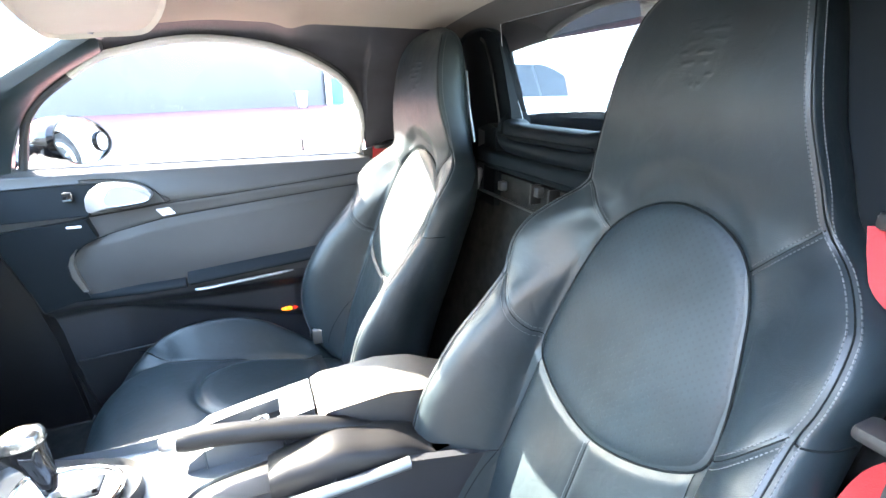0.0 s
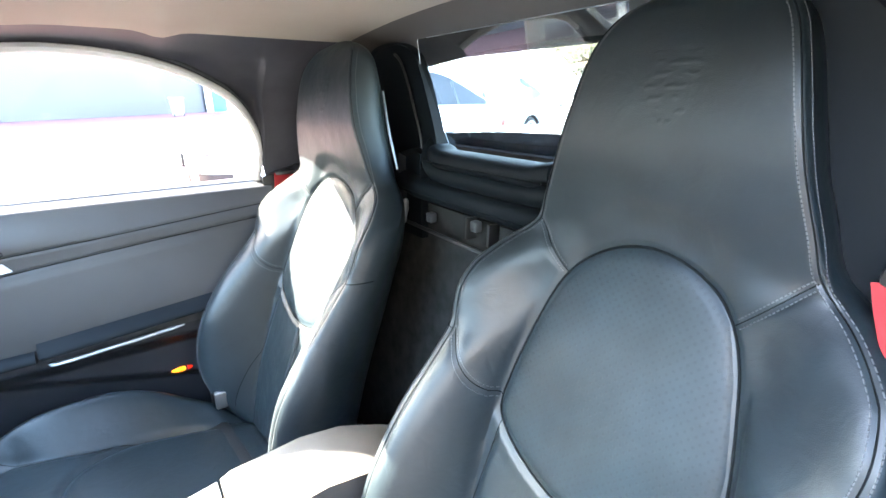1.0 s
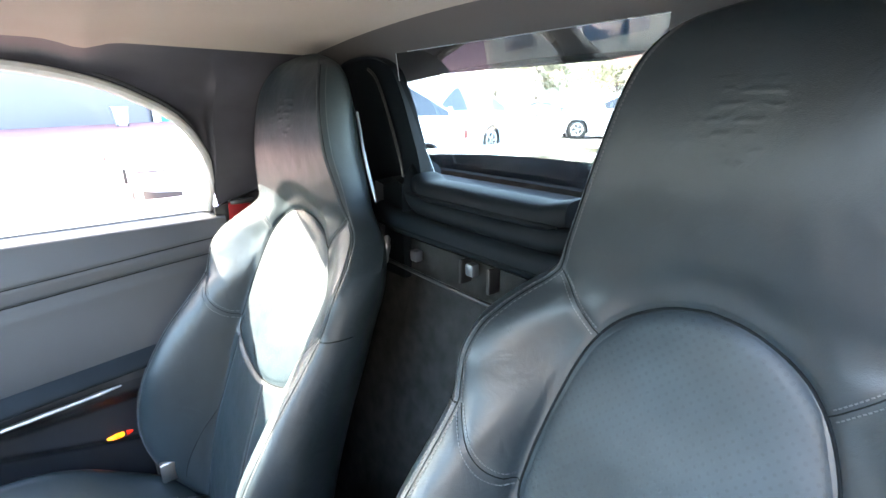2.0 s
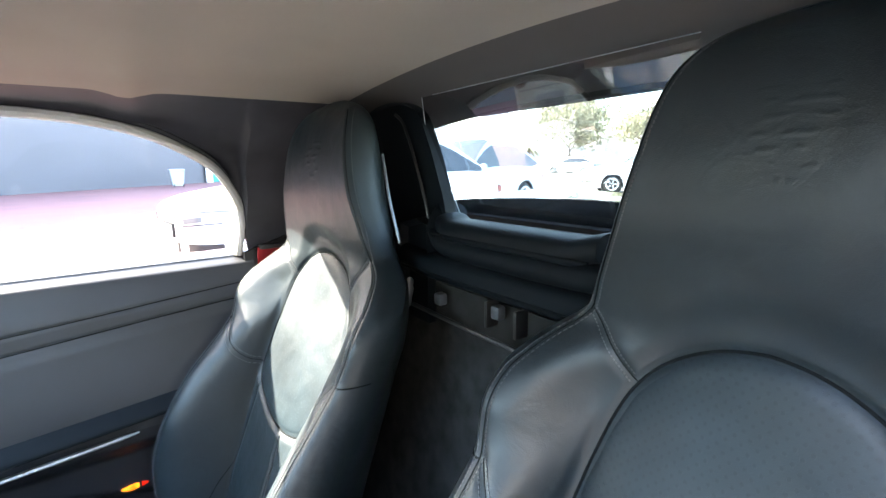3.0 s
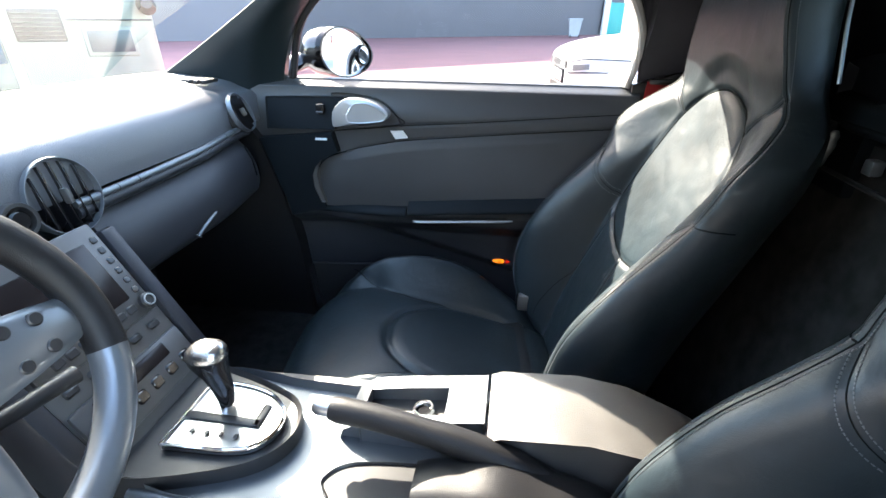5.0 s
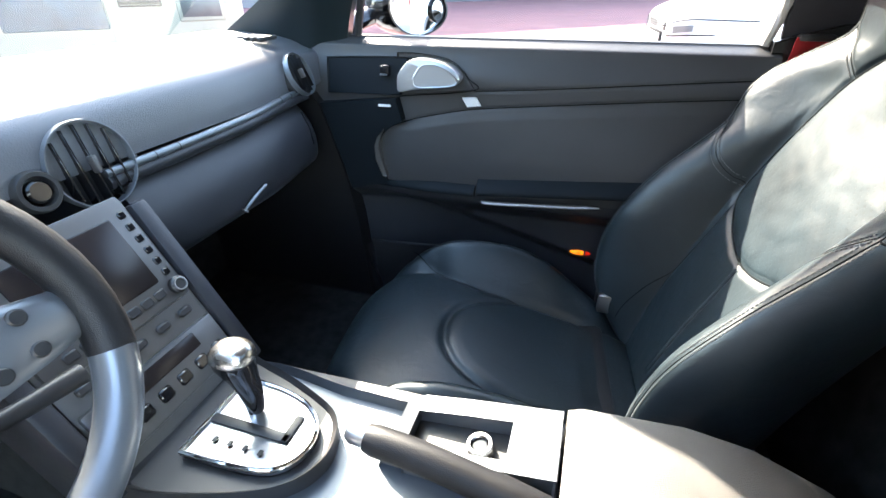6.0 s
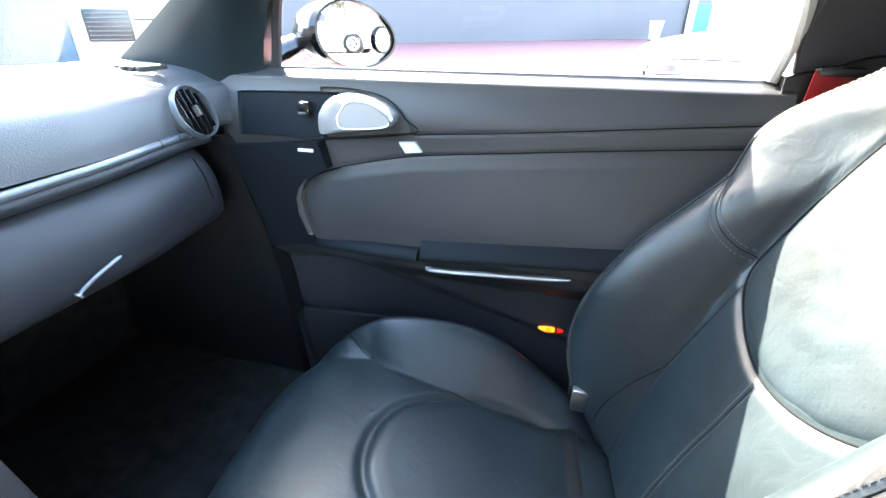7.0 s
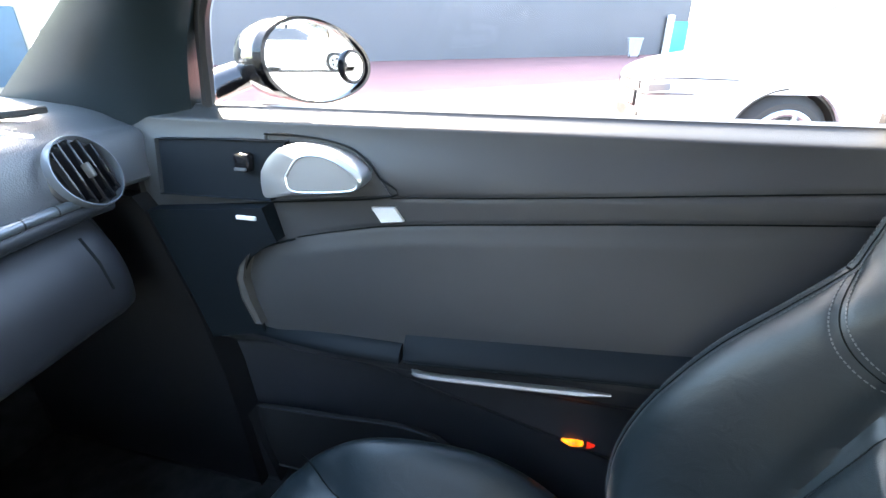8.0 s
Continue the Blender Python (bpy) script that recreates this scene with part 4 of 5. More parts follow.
for y in np.linspace(0.03, 0.575, 30):
    s = 0.03 * smooth(0.3, 0.56, y) + 0.07 * smooth(0.515, 0.575, y) ** 2
    p = [(v.x - s, y, v.y) for v in spline([(-0.335, 0.762, 0), (-0.308, 0.735, 0), (-0.291, 0.70, 0), (-0.287, 0.66, 0), (-0.298, 0.630, 0), (-0.35, 0.605, 0), (-0.46, 0.585, 0)], 4)]
    rows.append(p + [(-0.7, y, 0.52), (-0.7, y, 0.76)])
gb = part("glove_box", surf(rows, loop=True, ends=True), SOFT, dash)
part("latch", tube(spline([(-0.278, 0.208, 0.644), (-0.276, 0.218, 0.652), (-0.277, 0.245, 0.661), (-0.281, 0.282, 0.668)]), [0.006, 0.0075, 0.0065] + [0.0035] * 21 + [0.002], 10, flat=0.8), SILVER_PAINT, gb, "silver latch handle")
part("lid_seam", tube([(-0.318, 0.485, 0.755), (-0.306, 0.490, 0.72), (-0.304, 0.495, 0.68)], 0.0018, 6), SEAM, gb)
part("knee_panel", prism([(-0.33, 0.76), (-0.30, 0.70), (-0.36, 0.50), (-0.7, 0.45), (-0.7, 0.76)], "y", -0.64, -0.20, 0.01), SOFT, dash)
part("side_panel", prism([(-0.80, 0.17), (-0.80, 0.86), (-0.37, 0.85), (-0.372, 0.735), (-0.30, 0.45), (-0.23, 0.17)], "y", 0.632, 0.69, 0.004), DARK, dash)


def air_vent(c, n, r, tilt=0):
    c, n = Vector(c), Vector(n).normalized()
    v = part("air_vent", disc(c - n * 0.010, n, r * 0.94, r * 1.0, 0.012, 44), SILVER_PAINT, dash, "round air vent with a silver ring")
    part("well", disc(c - n * 0.03, n, 0, r * 0.9, 0.012, 36), DARK, v)
    a = n.cross(Vector((0, 0, 1))).normalized()
    b = a.cross(n)
    for k in range(-2, 3):
        h = r * 0.30 * k
        w = math.sqrt(max(0.0, (r * 0.90) ** 2 - h * h))
        m = Matrix((a, n, b)).transposed().to_4x4()
        m.translation = c + a * h
        part("slat", box((-0.0013, -0.018, -w), (0.0013, 0.0, w), 0.0006, 1, m=m), GLOSS, v)
    m = Matrix((a, n, b)).transposed().to_4x4()
    m.translation = c
    part("knob", box((-r * 0.05, -0.004, -r * 0.20), (r * 0.07, 0.008, r * 0.20), 0.002, m=m), GREY_PANEL, v)
    return v


air_vent((-0.338, 0.538, 0.826), (0.90, 0.12, 0.38), 0.048)
air_vent((-0.315, 0.010, 0.800), (0.96, 0.0, 0.20), 0.058)
part("sensor_ring", disc((-0.322, -0.065, 0.79), (0.96, 0.0, 0.2), 0.016, 0.026, 0.012, 32), DARK, dash)
part("sensor", disc((-0.322, -0.065, 0.79), (0.96, 0.0, 0.2), 0, 0.014, 0.012, 28), GLOSS, dash, "round glossy sensor")
part("vent_hood", tube(spline([(-0.33, 0.078, 0.785), (-0.36, 0.085, 0.84), (-0.40, 0.082, 0.885), (-0.46, 0.07, 0.902)]), 0.005, 8), SOFT, dash)
grille = thing("defroster_grille", "black slotted grille on the dashboard's end", "grille")
for k in range(6):
    part("slat", box((-0.50 + 0.018 * k, 0.50, 0.893), (-0.49 + 0.018 * k, 0.56, 0.902), 0.002, 1), DARK, grille)

# ---- centre console ----
con = thing("centre_console", "black and silver console with screen, buttons and cubby", "centre console")
M = Matrix(((0.47, 0, 0.883, -0.228), (0, 1, 0, -0.097), (-0.883, 0, 0.47, 0.641), (0, 0, 0, 1)))  # slanted face: x down, z out
part("face", box((-0.135, -0.105, -0.06), (0.155, 0.105, 0.0), 0.008, m=M), GREY_PANEL, con, "graphite grey face")
for s in (-1, 1):
    part("side_cheek", box((-0.118, s * 0.118 - 0.013, -0.10), (0.165, s * 0.118 + 0.013, 0.006), 0.006, m=M), SOFT, con)
scr = part("screen_unit", box((-0.135, -0.098, -0.01), (0.022, 0.098, 0.006), 0.004, m=M), FACE, con, "screen in a silver-grey frame")
part("screen", box((-0.112, -0.070, 0.0), (-0.012, 0.070, 0.0085), 0.003, m=M), SCREEN, scr, "dark screen")
for k in range(6):
    part("button", box((-0.115 + 0.018 * k, 0.081, 0.0), (-0.104 + 0.018 * k, 0.092, 0.008), 0.002, 1, m=M), GLOSS, scr)
    part("button", box((-0.115 + 0.018 * k, -0.092, 0.0), (-0.104 + 0.018 * k, -0.081, 0.008), 0.002, 1, m=M), GLOSS, scr)
for k in range(7):
    part("button", box((-0.004, -0.072 + 0.0205 * k, 0.0), (0.009, -0.055 + 0.0205 * k, 0.008), 0.002, 1, m=M), DARK, scr)
part("knob", disc(M @ Vector((0.004, 0.086, 0.004)), M.to_3x3() @ Vector((0, 0, 1)), 0, 0.012, 0.012, 24), DARK, scr, "round knob with a silver ring")
part("knob_ring", disc(M @ Vector((0.004, 0.086, 0.006)), M.to_3x3() @ Vector((0, 0, 1)), 0.007, 0.010, 0.012, 24), SILVER, scr)
for k in range(5):
    part("button", box((0.034, -0.085 + 0.037 * k, 0.0), (0.046, -0.064 + 0.037 * k, 0.006), 0.003, 1, m=M), DARK, con)
clim = part("climate_unit", box((0.062, -0.10, -0.005), (0.135, 0.10, 0.006), 0.005, m=M), FACE, con, "silver-grey climate panel")
part("display", box((0.068, -0.07, 0.0), (0.09, 0.06, 0.008), 0.002, m=M), SCREEN, clim)
for k in range(6):
    part("button", box((0.100, -0.088 + 0.031 * k, 0.0), (0.118, -0.068 + 0.031 * k, 0.009), 0.003, 1, m=M), GLOSS, clim)

# lower console: silver deck round the lever, cubby, arm rest
deck_pts = spline_yz([(-0.15, -0.20), (-0.15, 0.0), (0.02, 0.005), (0.10, 0.005), (0.34, 0.005), (0.34, -0.20), (0.1, -0.21), (-0.05, -0.215), (-0.15, -0.20)])[:-1]
part("deck", prism(deck_pts, "z", 0.38, 0.500, 0.015, 3), DECK, con, "silver painted deck")
sur = spline_yz([(-0.16, -0.213), (-0.107, -0.207), (-0.022, -0.180), (0.026, -0.153), (0.049, -0.118), (0.049, -0.082), (0.030, -0.048), (-0.02, -0.024), (-0.10, 0.0), (-0.16, 0.003), (-0.165, -0.1), (-0.16, -0.213)])[:-1]
part("shifter_surround", prism(sur, "z", 0.47, 0.511, 0.008, 3), DARK, con, "black tapering surround")
gate = spline_yz([(-0.118, -0.160), (-0.024, -0.154), (0.012, -0.140), (0.028, -0.110), (0.022, -0.078), (-0.005, -0.053), (-0.04, -0.041), (-0.08, -0.037), (-0.114, -0.040), (-0.117, -0.1), (-0.118, -0.160)])[:-1]
part("gate_plate", prism(gate, "z", 0.505, 0.516, 0.003), SILVER, con, "bright silver gate plate")
part("gate_rim", tube([(a, b, 0.515) for a, b in gate + gate[:1]], 0.003, 8), CHROME, con, "bright rim of the gate")
part("gate_slot", box((-0.118, -0.112, 0.512), (0.0, -0.098, 0.5175), 0.003), DARK, con)
part("gate_slot", box((-0.012, -0.112, 0.512), (0.0, -0.070, 0.5175), 0.003), DARK, con)
for k in range(4):
    part("gate_mark", box((-0.092 + 0.022 * k, -0.136, 0.515), (-0.086 + 0.022 * k, -0.128, 0.5172), 0.001, 1), DARK, con)
part("cubby", prism(spline_yz([(0.13, -0.19), (0.115, -0.165), (0.15, -0.135), (0.26, -0.125), (0.30, -0.15), (0.27, -0.19), (0.13, -0.19)])[:-1], "z", 0.46, 0.5025, 0.004), DARK, con, "dark scooped tray")
def block_z(x):
    return float(np.interp(x, (0.11, 0.115, 0.14, 0.20, 0.318), (0.49, 0.505, 0.522, 0.534, 0.553)))


def block_piece(x0, x1, y0, y1, r=0.006):
    xs = [x0] + [x for x in (0.115, 0.14, 0.20) if x0 < x < x1] + [x1]
    return prism([(x0, 0.42)] + [(x, block_z(x)) for x in xs] + [(x1, 0.42)], "y", y0, y1, r, 3)


part("rear_block", block_piece(0.11, 0.140, -0.088, 0.006), DECK, con, "silver block behind the lever")
part("rear_block", block_piece(0.262, 0.318, -0.088, 0.006), DECK, con, "silver block behind the lever")
part("rear_block", block_piece(0.1405, 0.2615, -0.088, -0.074, 0.002), DECK, con, "silver edge of the tray")
part("rear_block", block_piece(0.1405, 0.2615, -0.020, 0.006, 0.002), DECK, con, "silver edge of the tray")
part("socket_tray", prism([(0.139, 0.46), (0.139, 0.500), (0.20, 0.508), (0.263, 0.516), (0.263, 0.46)], "y", -0.076, -0.018), DARK, con, "black sunk tray")
part("socket_rim", disc((0.228, -0.047, 0.516), (-0.16, 0, 1), 0.010, 0.017, 0.010, 28), CHROME, con, "chrome ring of a power socket")
part("socket", disc((0.228, -0.047, 0.516), (-0.16, 0, 1), 0, 0.0105, 0.005, 20), GLOSS, con)
part("armrest", prism([(0.323, 0.42), (0.323, 0.550), (0.34, 0.558), (0.45, 0.566), (0.52, 0.555), (0.60, 0.52), (0.72, 0.45), (0.72, 0.40)], "y", -0.115, 0.012, 0.012, 4), LEATHER_WORN, con, "smooth leather arm rest lid")
part("side_panel", prism([(-0.12, 0.17), (-0.12, 0.46), (0.10, 0.47), (0.45, 0.50), (0.72, 0.44), (0.72, 0.17)], "y", -0.215, -0.20, 0.004), SOFT, con)
part("side_panel", prism([(-0.16, 0.17), (-0.16, 0.48), (0.10, 0.49), (0.45, 0.50), (0.72, 0.44), (0.72, 0.17)], "y", 0.008, 0.03, 0.004), SOFT, con)
rows = []
for x in np.linspace(0.235, 0.53, 22):
    u = (x - 0.235) / 0.295
    h = 0.060 * math.sin(math.pi * min(1.0, 0.12 + u)) ** 0.6 * (1 - 0.35 * u)
    w = 0.036 + 0.012 * math.sin(math.pi * u)
    rows.append([(x, -0.158 + w * math.copysign(abs(math.cos(g)) ** 0.6, math.cos(g)), 0.487 + h * abs(math.sin(g)) ** 0.6 * (1 + 0.05 * math.sin(60 * x)) if math.sin(g) > 0 else 0.487) for g in [2 * math.pi * k / 24 for k in range(24)]])
part("brake_boot", surf(rows, loop=True, ends=True), RIMLEATHER, con, "leather boot under the brake lever")
part("sill_rail", tube(spline([(-0.13, -0.212, 0.482), (0.05, -0.222, 0.488), (0.25, -0.222, 0.494), (0.45, -0.215, 0.498)]), 0.010, 10), SILVER_PAINT, con, "silver rail along the console")

lever = thing("gear_lever", "chrome-topped black gear lever standing in its gate", "gear lever")
part("stem", tube([(-0.068, -0.085, 0.505), (-0.070, -0.083, 0.545)], 0.007, 12), CHROME, lever)
def knob_ring(z, dx, a, c):
    return [(-0.074 + dx + 0.9 * a * math.copysign(abs(math.cos(g)) ** 0.85, math.cos(g)), -0.080 + 0.88 * c * math.copysign(abs(math.sin(g)) ** 0.85, math.sin(g)), 0.520 + (z - 0.528) * 0.94) for g in [2 * math.pi * k / 28 for k in range(28)]]


part("grip", surf([knob_ring(*q) for q in ((0.528, 0.008, 0.011, 0.011), (0.545, 0.008, 0.015, 0.013), (0.565, 0.006, 0.018, 0.015), (0.585, 0.002, 0.021, 0.018), (0.600, -0.003, 0.026, 0.022), (0.612, -0.005, 0.030, 0.025), (0.626, -0.005, 0.0318, 0.0268))], loop=True, ends=True), GLOSS, lever)
part("cap", surf([knob_ring(*q) for q in ((0.624, -0.005, 0.0322, 0.0272), (0.631, -0.004, 0.0310, 0.0262), (0.638, -0.002, 0.0265, 0.0225), (0.644, 0.0, 0.016, 0.014), (0.645, 0.001, 0.005, 0.005))], loop=True, ends=True), KNOB, lever, "polished metal cap")
part("seam", surf([knob_ring(0.6225, -0.005, 0.0320, 0.0270), knob_ring(0.6245, -0.005, 0.0325, 0.0275)], loop=True), DARK, lever)

brake = thing("hand_brake", "black leather hand brake lever with a silver button", "hand brake")
bpts = spline([(0.112, -0.108, 0.568), (0.18, -0.110, 0.562), (0.28, -0.116, 0.546), (0.36, -0.123, 0.527), (0.43, -0.13, 0.495)], 6)
part("grip", tube(bpts, [0.015] + [0.0175] * 10 + [0.019] * 8 + [0.017] * 6, 16), RIMLEATHER, brake)
part("button", tube([(0.088, -0.1075, 0.5695), (0.095, -0.1075, 0.569), (0.118, -0.108, 0.568)], [0.009, 0.0125, 0.0125], 14), SILVER, brake, "ribbed silver button")

# ---- steering wheel ----
wheel = thing("steering_wheel", "black leather steering wheel with silver spokes", "steering wheel")
WC, WN = Vector((-0.15, -0.342, 0.748)), Vector((0.92, 0.0, 0.39)).normalized()
wa = Vector((0, 1, 0))
wb = WN.cross(wa)


def on_wheel(r, deg, out=0.0):
    g = radians(deg)
    return WC + wa * r * math.cos(g) + wb * r * math.sin(g) + WN * out


def arc_tube(d0, d1, r=0.015):
    return tube([on_wheel(0.183, d0 + (d1 - d0) * k / 30) for k in range(31)], r, 14, up=tuple(WN))


part("rim", arc_tube(-20, 200, 0.0215), RIMLEATHER, wheel, "black leather rim")
part("rim_insert", arc_tube(-160, -20, 0.0210), SILVER_PAINT, wheel, "silver lower rim")
part("hub", disc(WC - WN * 0.02, WN, 0, 0.07, 0.035, 36), SOFT, wheel)
for d in (-4, 184, 270):
    p = [on_wheel(r, d, 0.006 - 0.01 * (r > 0.15)) for r in (0.05, 0.09, 0.13, 0.18)]
    part("spoke", tube(p, [0.040, 0.036, 0.030, 0.022], 14, flat=0.3, up=tuple(WN)), SILVER_PAINT, wheel, "silver spoke")
for r_, d in ((0.095, 8), (0.095, -16), (0.125, 4), (0.125, -11)):
    part("spoke_button", disc(on_wheel(r_, d, 0.010), tuple(WN), 0, 0.0075, 0.007, 20), DARK, wheel)
stalk = thing("column_stalk", "black stalk behind the steering wheel", "stalk")
part("arm", tube([(-0.20, -0.34, 0.66), (-0.18, -0.24, 0.655), (-0.175, -0.18, 0.65)], [0.009, 0.010, 0.012], 10), DARK, stalk)
column = part("steering_column", tube([(-0.16, -0.375, 0.69), (-0.40, -0.375, 0.60)], 0.055, 18), DARK)
tagged(column, "black shroud of the steering column", "steering column")
cluster = thing("instrument_hood", "black hood over the instruments", "instrument hood")
part("hood", tube(spline([(-0.36, -0.54, 0.80), (-0.35, -0.50, 0.89), (-0.35, -0.375, 0.935), (-0.35, -0.25, 0.89), (-0.36, -0.21, 0.80)]), 0.03, 12, up=(1, 0, 0)), SOFT, cluster)
part("dial_panel", prism([(-0.52, 0.79), (-0.50, 0.88), (-0.375, 0.925), (-0.25, 0.88), (-0.23, 0.79)], "x", -0.42, -0.40), GLOSS, cluster)
for y in (-0.46, -0.375, -0.29):
    part("dial_ring", disc((-0.40, y, 0.84), (1, 0, 0), 0.032, 0.038, 0.008, 30), SILVER, cluster)

# ---- sun visor ----
vis = thing("sun_visor", "beige sun visor folded up under the roof", "sun visor")
rows = []
out = spline_yz([(-0.20, 0.0), (-0.195, 0.085), (-0.15, 0.098), (0.15, 0.098), (0.232, 0.075), (0.243, 0.01), (0.225, -0.075), (-0.18, -0.085), (-0.20, 0.0)])[:-1]
VM = Matrix.Translation((0.072, 0.20, 1.203)) @ Matrix.Rotation(radians(-8), 4, "Y") @ Matrix.Rotation(radians(101), 4, "Z")
bm = prism(out, "z", -0.012, 0.012, 0.009, 3)
bmesh.ops.transform(bm, matrix=VM, verts=bm.verts)
part("pad", bm, VISOR, vis)
part("pivot", tube([(0.0, 0.42, 1.20), (0.01, 0.455, 1.19), (-0.01, 0.48, 1.20)], 0.010, 10), SILVER_PAINT, vis)

# ---- belts ----
belt = thing("passenger_seat_belt", "red seat belt hanging beside the passenger seat", "seat belt", "seat belts")


def ribbon(pts, width, wide, thick=0.0012):
    w = Vector(wide).normalized() * width / 2
    P = spline(pts, 8)
    return sheet([[p - w, p, p + w] for p in P], thick, tuple(Vector(wide).cross((P[-1] - P[0]).normalized())))


part("webbing", ribbon([(0.657, 0.661, 0.910), (0.655, 0.660, 0.895), (0.650, 0.657, 0.80), (0.640, 0.640, 0.60), (0.630, 0.632, 0.22)], 0.056, (1, 0.22, 0)), RED, belt)
part("guide", box((0.632, 0.652, 0.903), (0.690, 0.672, 0.915), 0.005), DARK, belt)
part("buckle_tongue", box((0.374, 0.520, 0.328), (0.414, 0.538, 0.376), 0.004), SILVER, belt, "pale metal tongue")
belt2 = thing("driver_seat_belt", "red seat belt hanging beside the driver seat", "seat belt", "seat belts")
part("webbing", ribbon([(0.822, -0.573, 0.955), (0.812, -0.585, 0.925), (0.806, -0.602, 0.895), (0.80, -0.650, 0.868), (0.79, -0.690, 0.835), (0.765, -0.685, 0.80), (0.735, -0.655, 0.755), (0.70, -0.648, 0.60), (0.68, -0.648, 0.22)], 0.048, (0.45, -0.85, 0.12)), RED, belt2)
part("guide", box((0.808, -0.602, 0.950), (0.838, -0.556, 0.968), 0.006), DARK, belt2)
part("clip", box((0.710, -0.70, 0.797), (0.745, -0.625, 0.812), 0.006), DARK, belt2, "black belt clip")
buckle = thing("belt_buckle", "red button on a black seat belt buckle", "belt buckle")
part("body", box((0.44, -0.125, 0.30), (0.50, -0.095, 0.392), 0.006), DARK, buckle)
part("button", box((0.443, -0.127, 0.372), (0.497, -0.093, 0.402), 0.005), RED, buckle, "red release button")

# ---- outdoors ----
# unseen wall, added to hold back light from the open driver's side
near = part("shade_wall", box((-9.0, -2.8, 0), (0.9, -2.5, 2.6), 0.02), DARK)
tagged(near, "unseen plain dark wall added to shade the driver's side", "wall", kind="structure")
ground = part("ground", surf([[(x, y, 0) for y in (-900, -60, 0, 60, 900)] for x in (-900, -60, 0, 60, 900)]), ASPHALT)
tagged(ground, "pale sunlit asphalt of a car park", "ground", kind="structure")
W0, W1 = Vector((-40.0, -4.5, 0)), Vector((6.0, 39.3, 0))
wd = (W1 - W0).normalized()
bm = bmesh.new()
bm.faces.new([bm.verts.new(p) for p in ((-30, 1.6, 0.004), (2.5, 1.6, 0.004), (14, 38, 0.004), (W1.x, W1.y - 0.05, 0.004), (W0.x, W0.y - 0.05, 0.004))])
red = part("pavement", bm, PINK)
tagged(red, "dusty red painted pavement in front of the wall", "pavement", kind="structure")
wm = Matrix.Translation(W0) @ Matrix.Rotation(math.atan2(wd.y, wd.x), 4, "Z")
wall = part("wall_far", box((0, 0, 0), ((W1 - W0).length + 3.0, 0.4, 11), 0.02, m=wm), WALLPAINT)
tagged(wall, "tall blue-grey windowless wall of a shed", "wall", kind="structure")
teal = thing("teal_door", "teal sheet-metal gate at the wall's end", "gate")
part("leaf", box((1.0, -0.3, 0.05), (2.7, -0.2, 2.2), 0.02, m=Matrix.Translation(W1) @ Matrix.Rotation(math.atan2(wd.y, wd.x), 4, "Z")), TEAL, teal)
part("post", box((0.35, -0.34, 0), (0.95, -0.16, 2.6), 0.02, m=Matrix.Translation(W1) @ Matrix.Rotation(math.atan2(wd.y, wd.x), 4, "Z")), CARWHITE, teal, "white gate post")
white = thing("white_building", "white rendered building beyond the wall", "building")
part("wall", box((8.5, 43, 0), (30, 60, 8), 0.05), STONE, white)
part("roof", box((8.2, 42.7, 8), (30.3, 60.3, 8.4), 0.05), CARWHITE, white)
for k in range(5):
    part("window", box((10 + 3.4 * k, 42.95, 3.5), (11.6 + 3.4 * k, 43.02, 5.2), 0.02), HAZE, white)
bins = thing("wheelie_bin", "pale grey wheelie bin against the wall", "bin")
bx, by = 3.66, 32.0
part("tub", surf([[(bx + a * s, by + b * s, z) for a, b in ((-0.38, -0.38), (0.38, -0.38), (0.38, 0.38), (-0.38, 0.38))] for z, s in ((0.08, 0.75), (0.95, 1.0), (1.0, 1.05))], loop=True, ends=True), BINGREY, bins)
part("lid", box((bx - 0.42, by - 0.42, 1.0), (bx + 0.42, by + 0.42, 1.10), 0.03), BINGREY, bins)
for s in (-0.25, 0.25):
    part("wheel", disc((bx + s, by - 0.25, 0.1), (1, 0, 0), 0, 0.1, 0.05, 20), TYRE, bins)


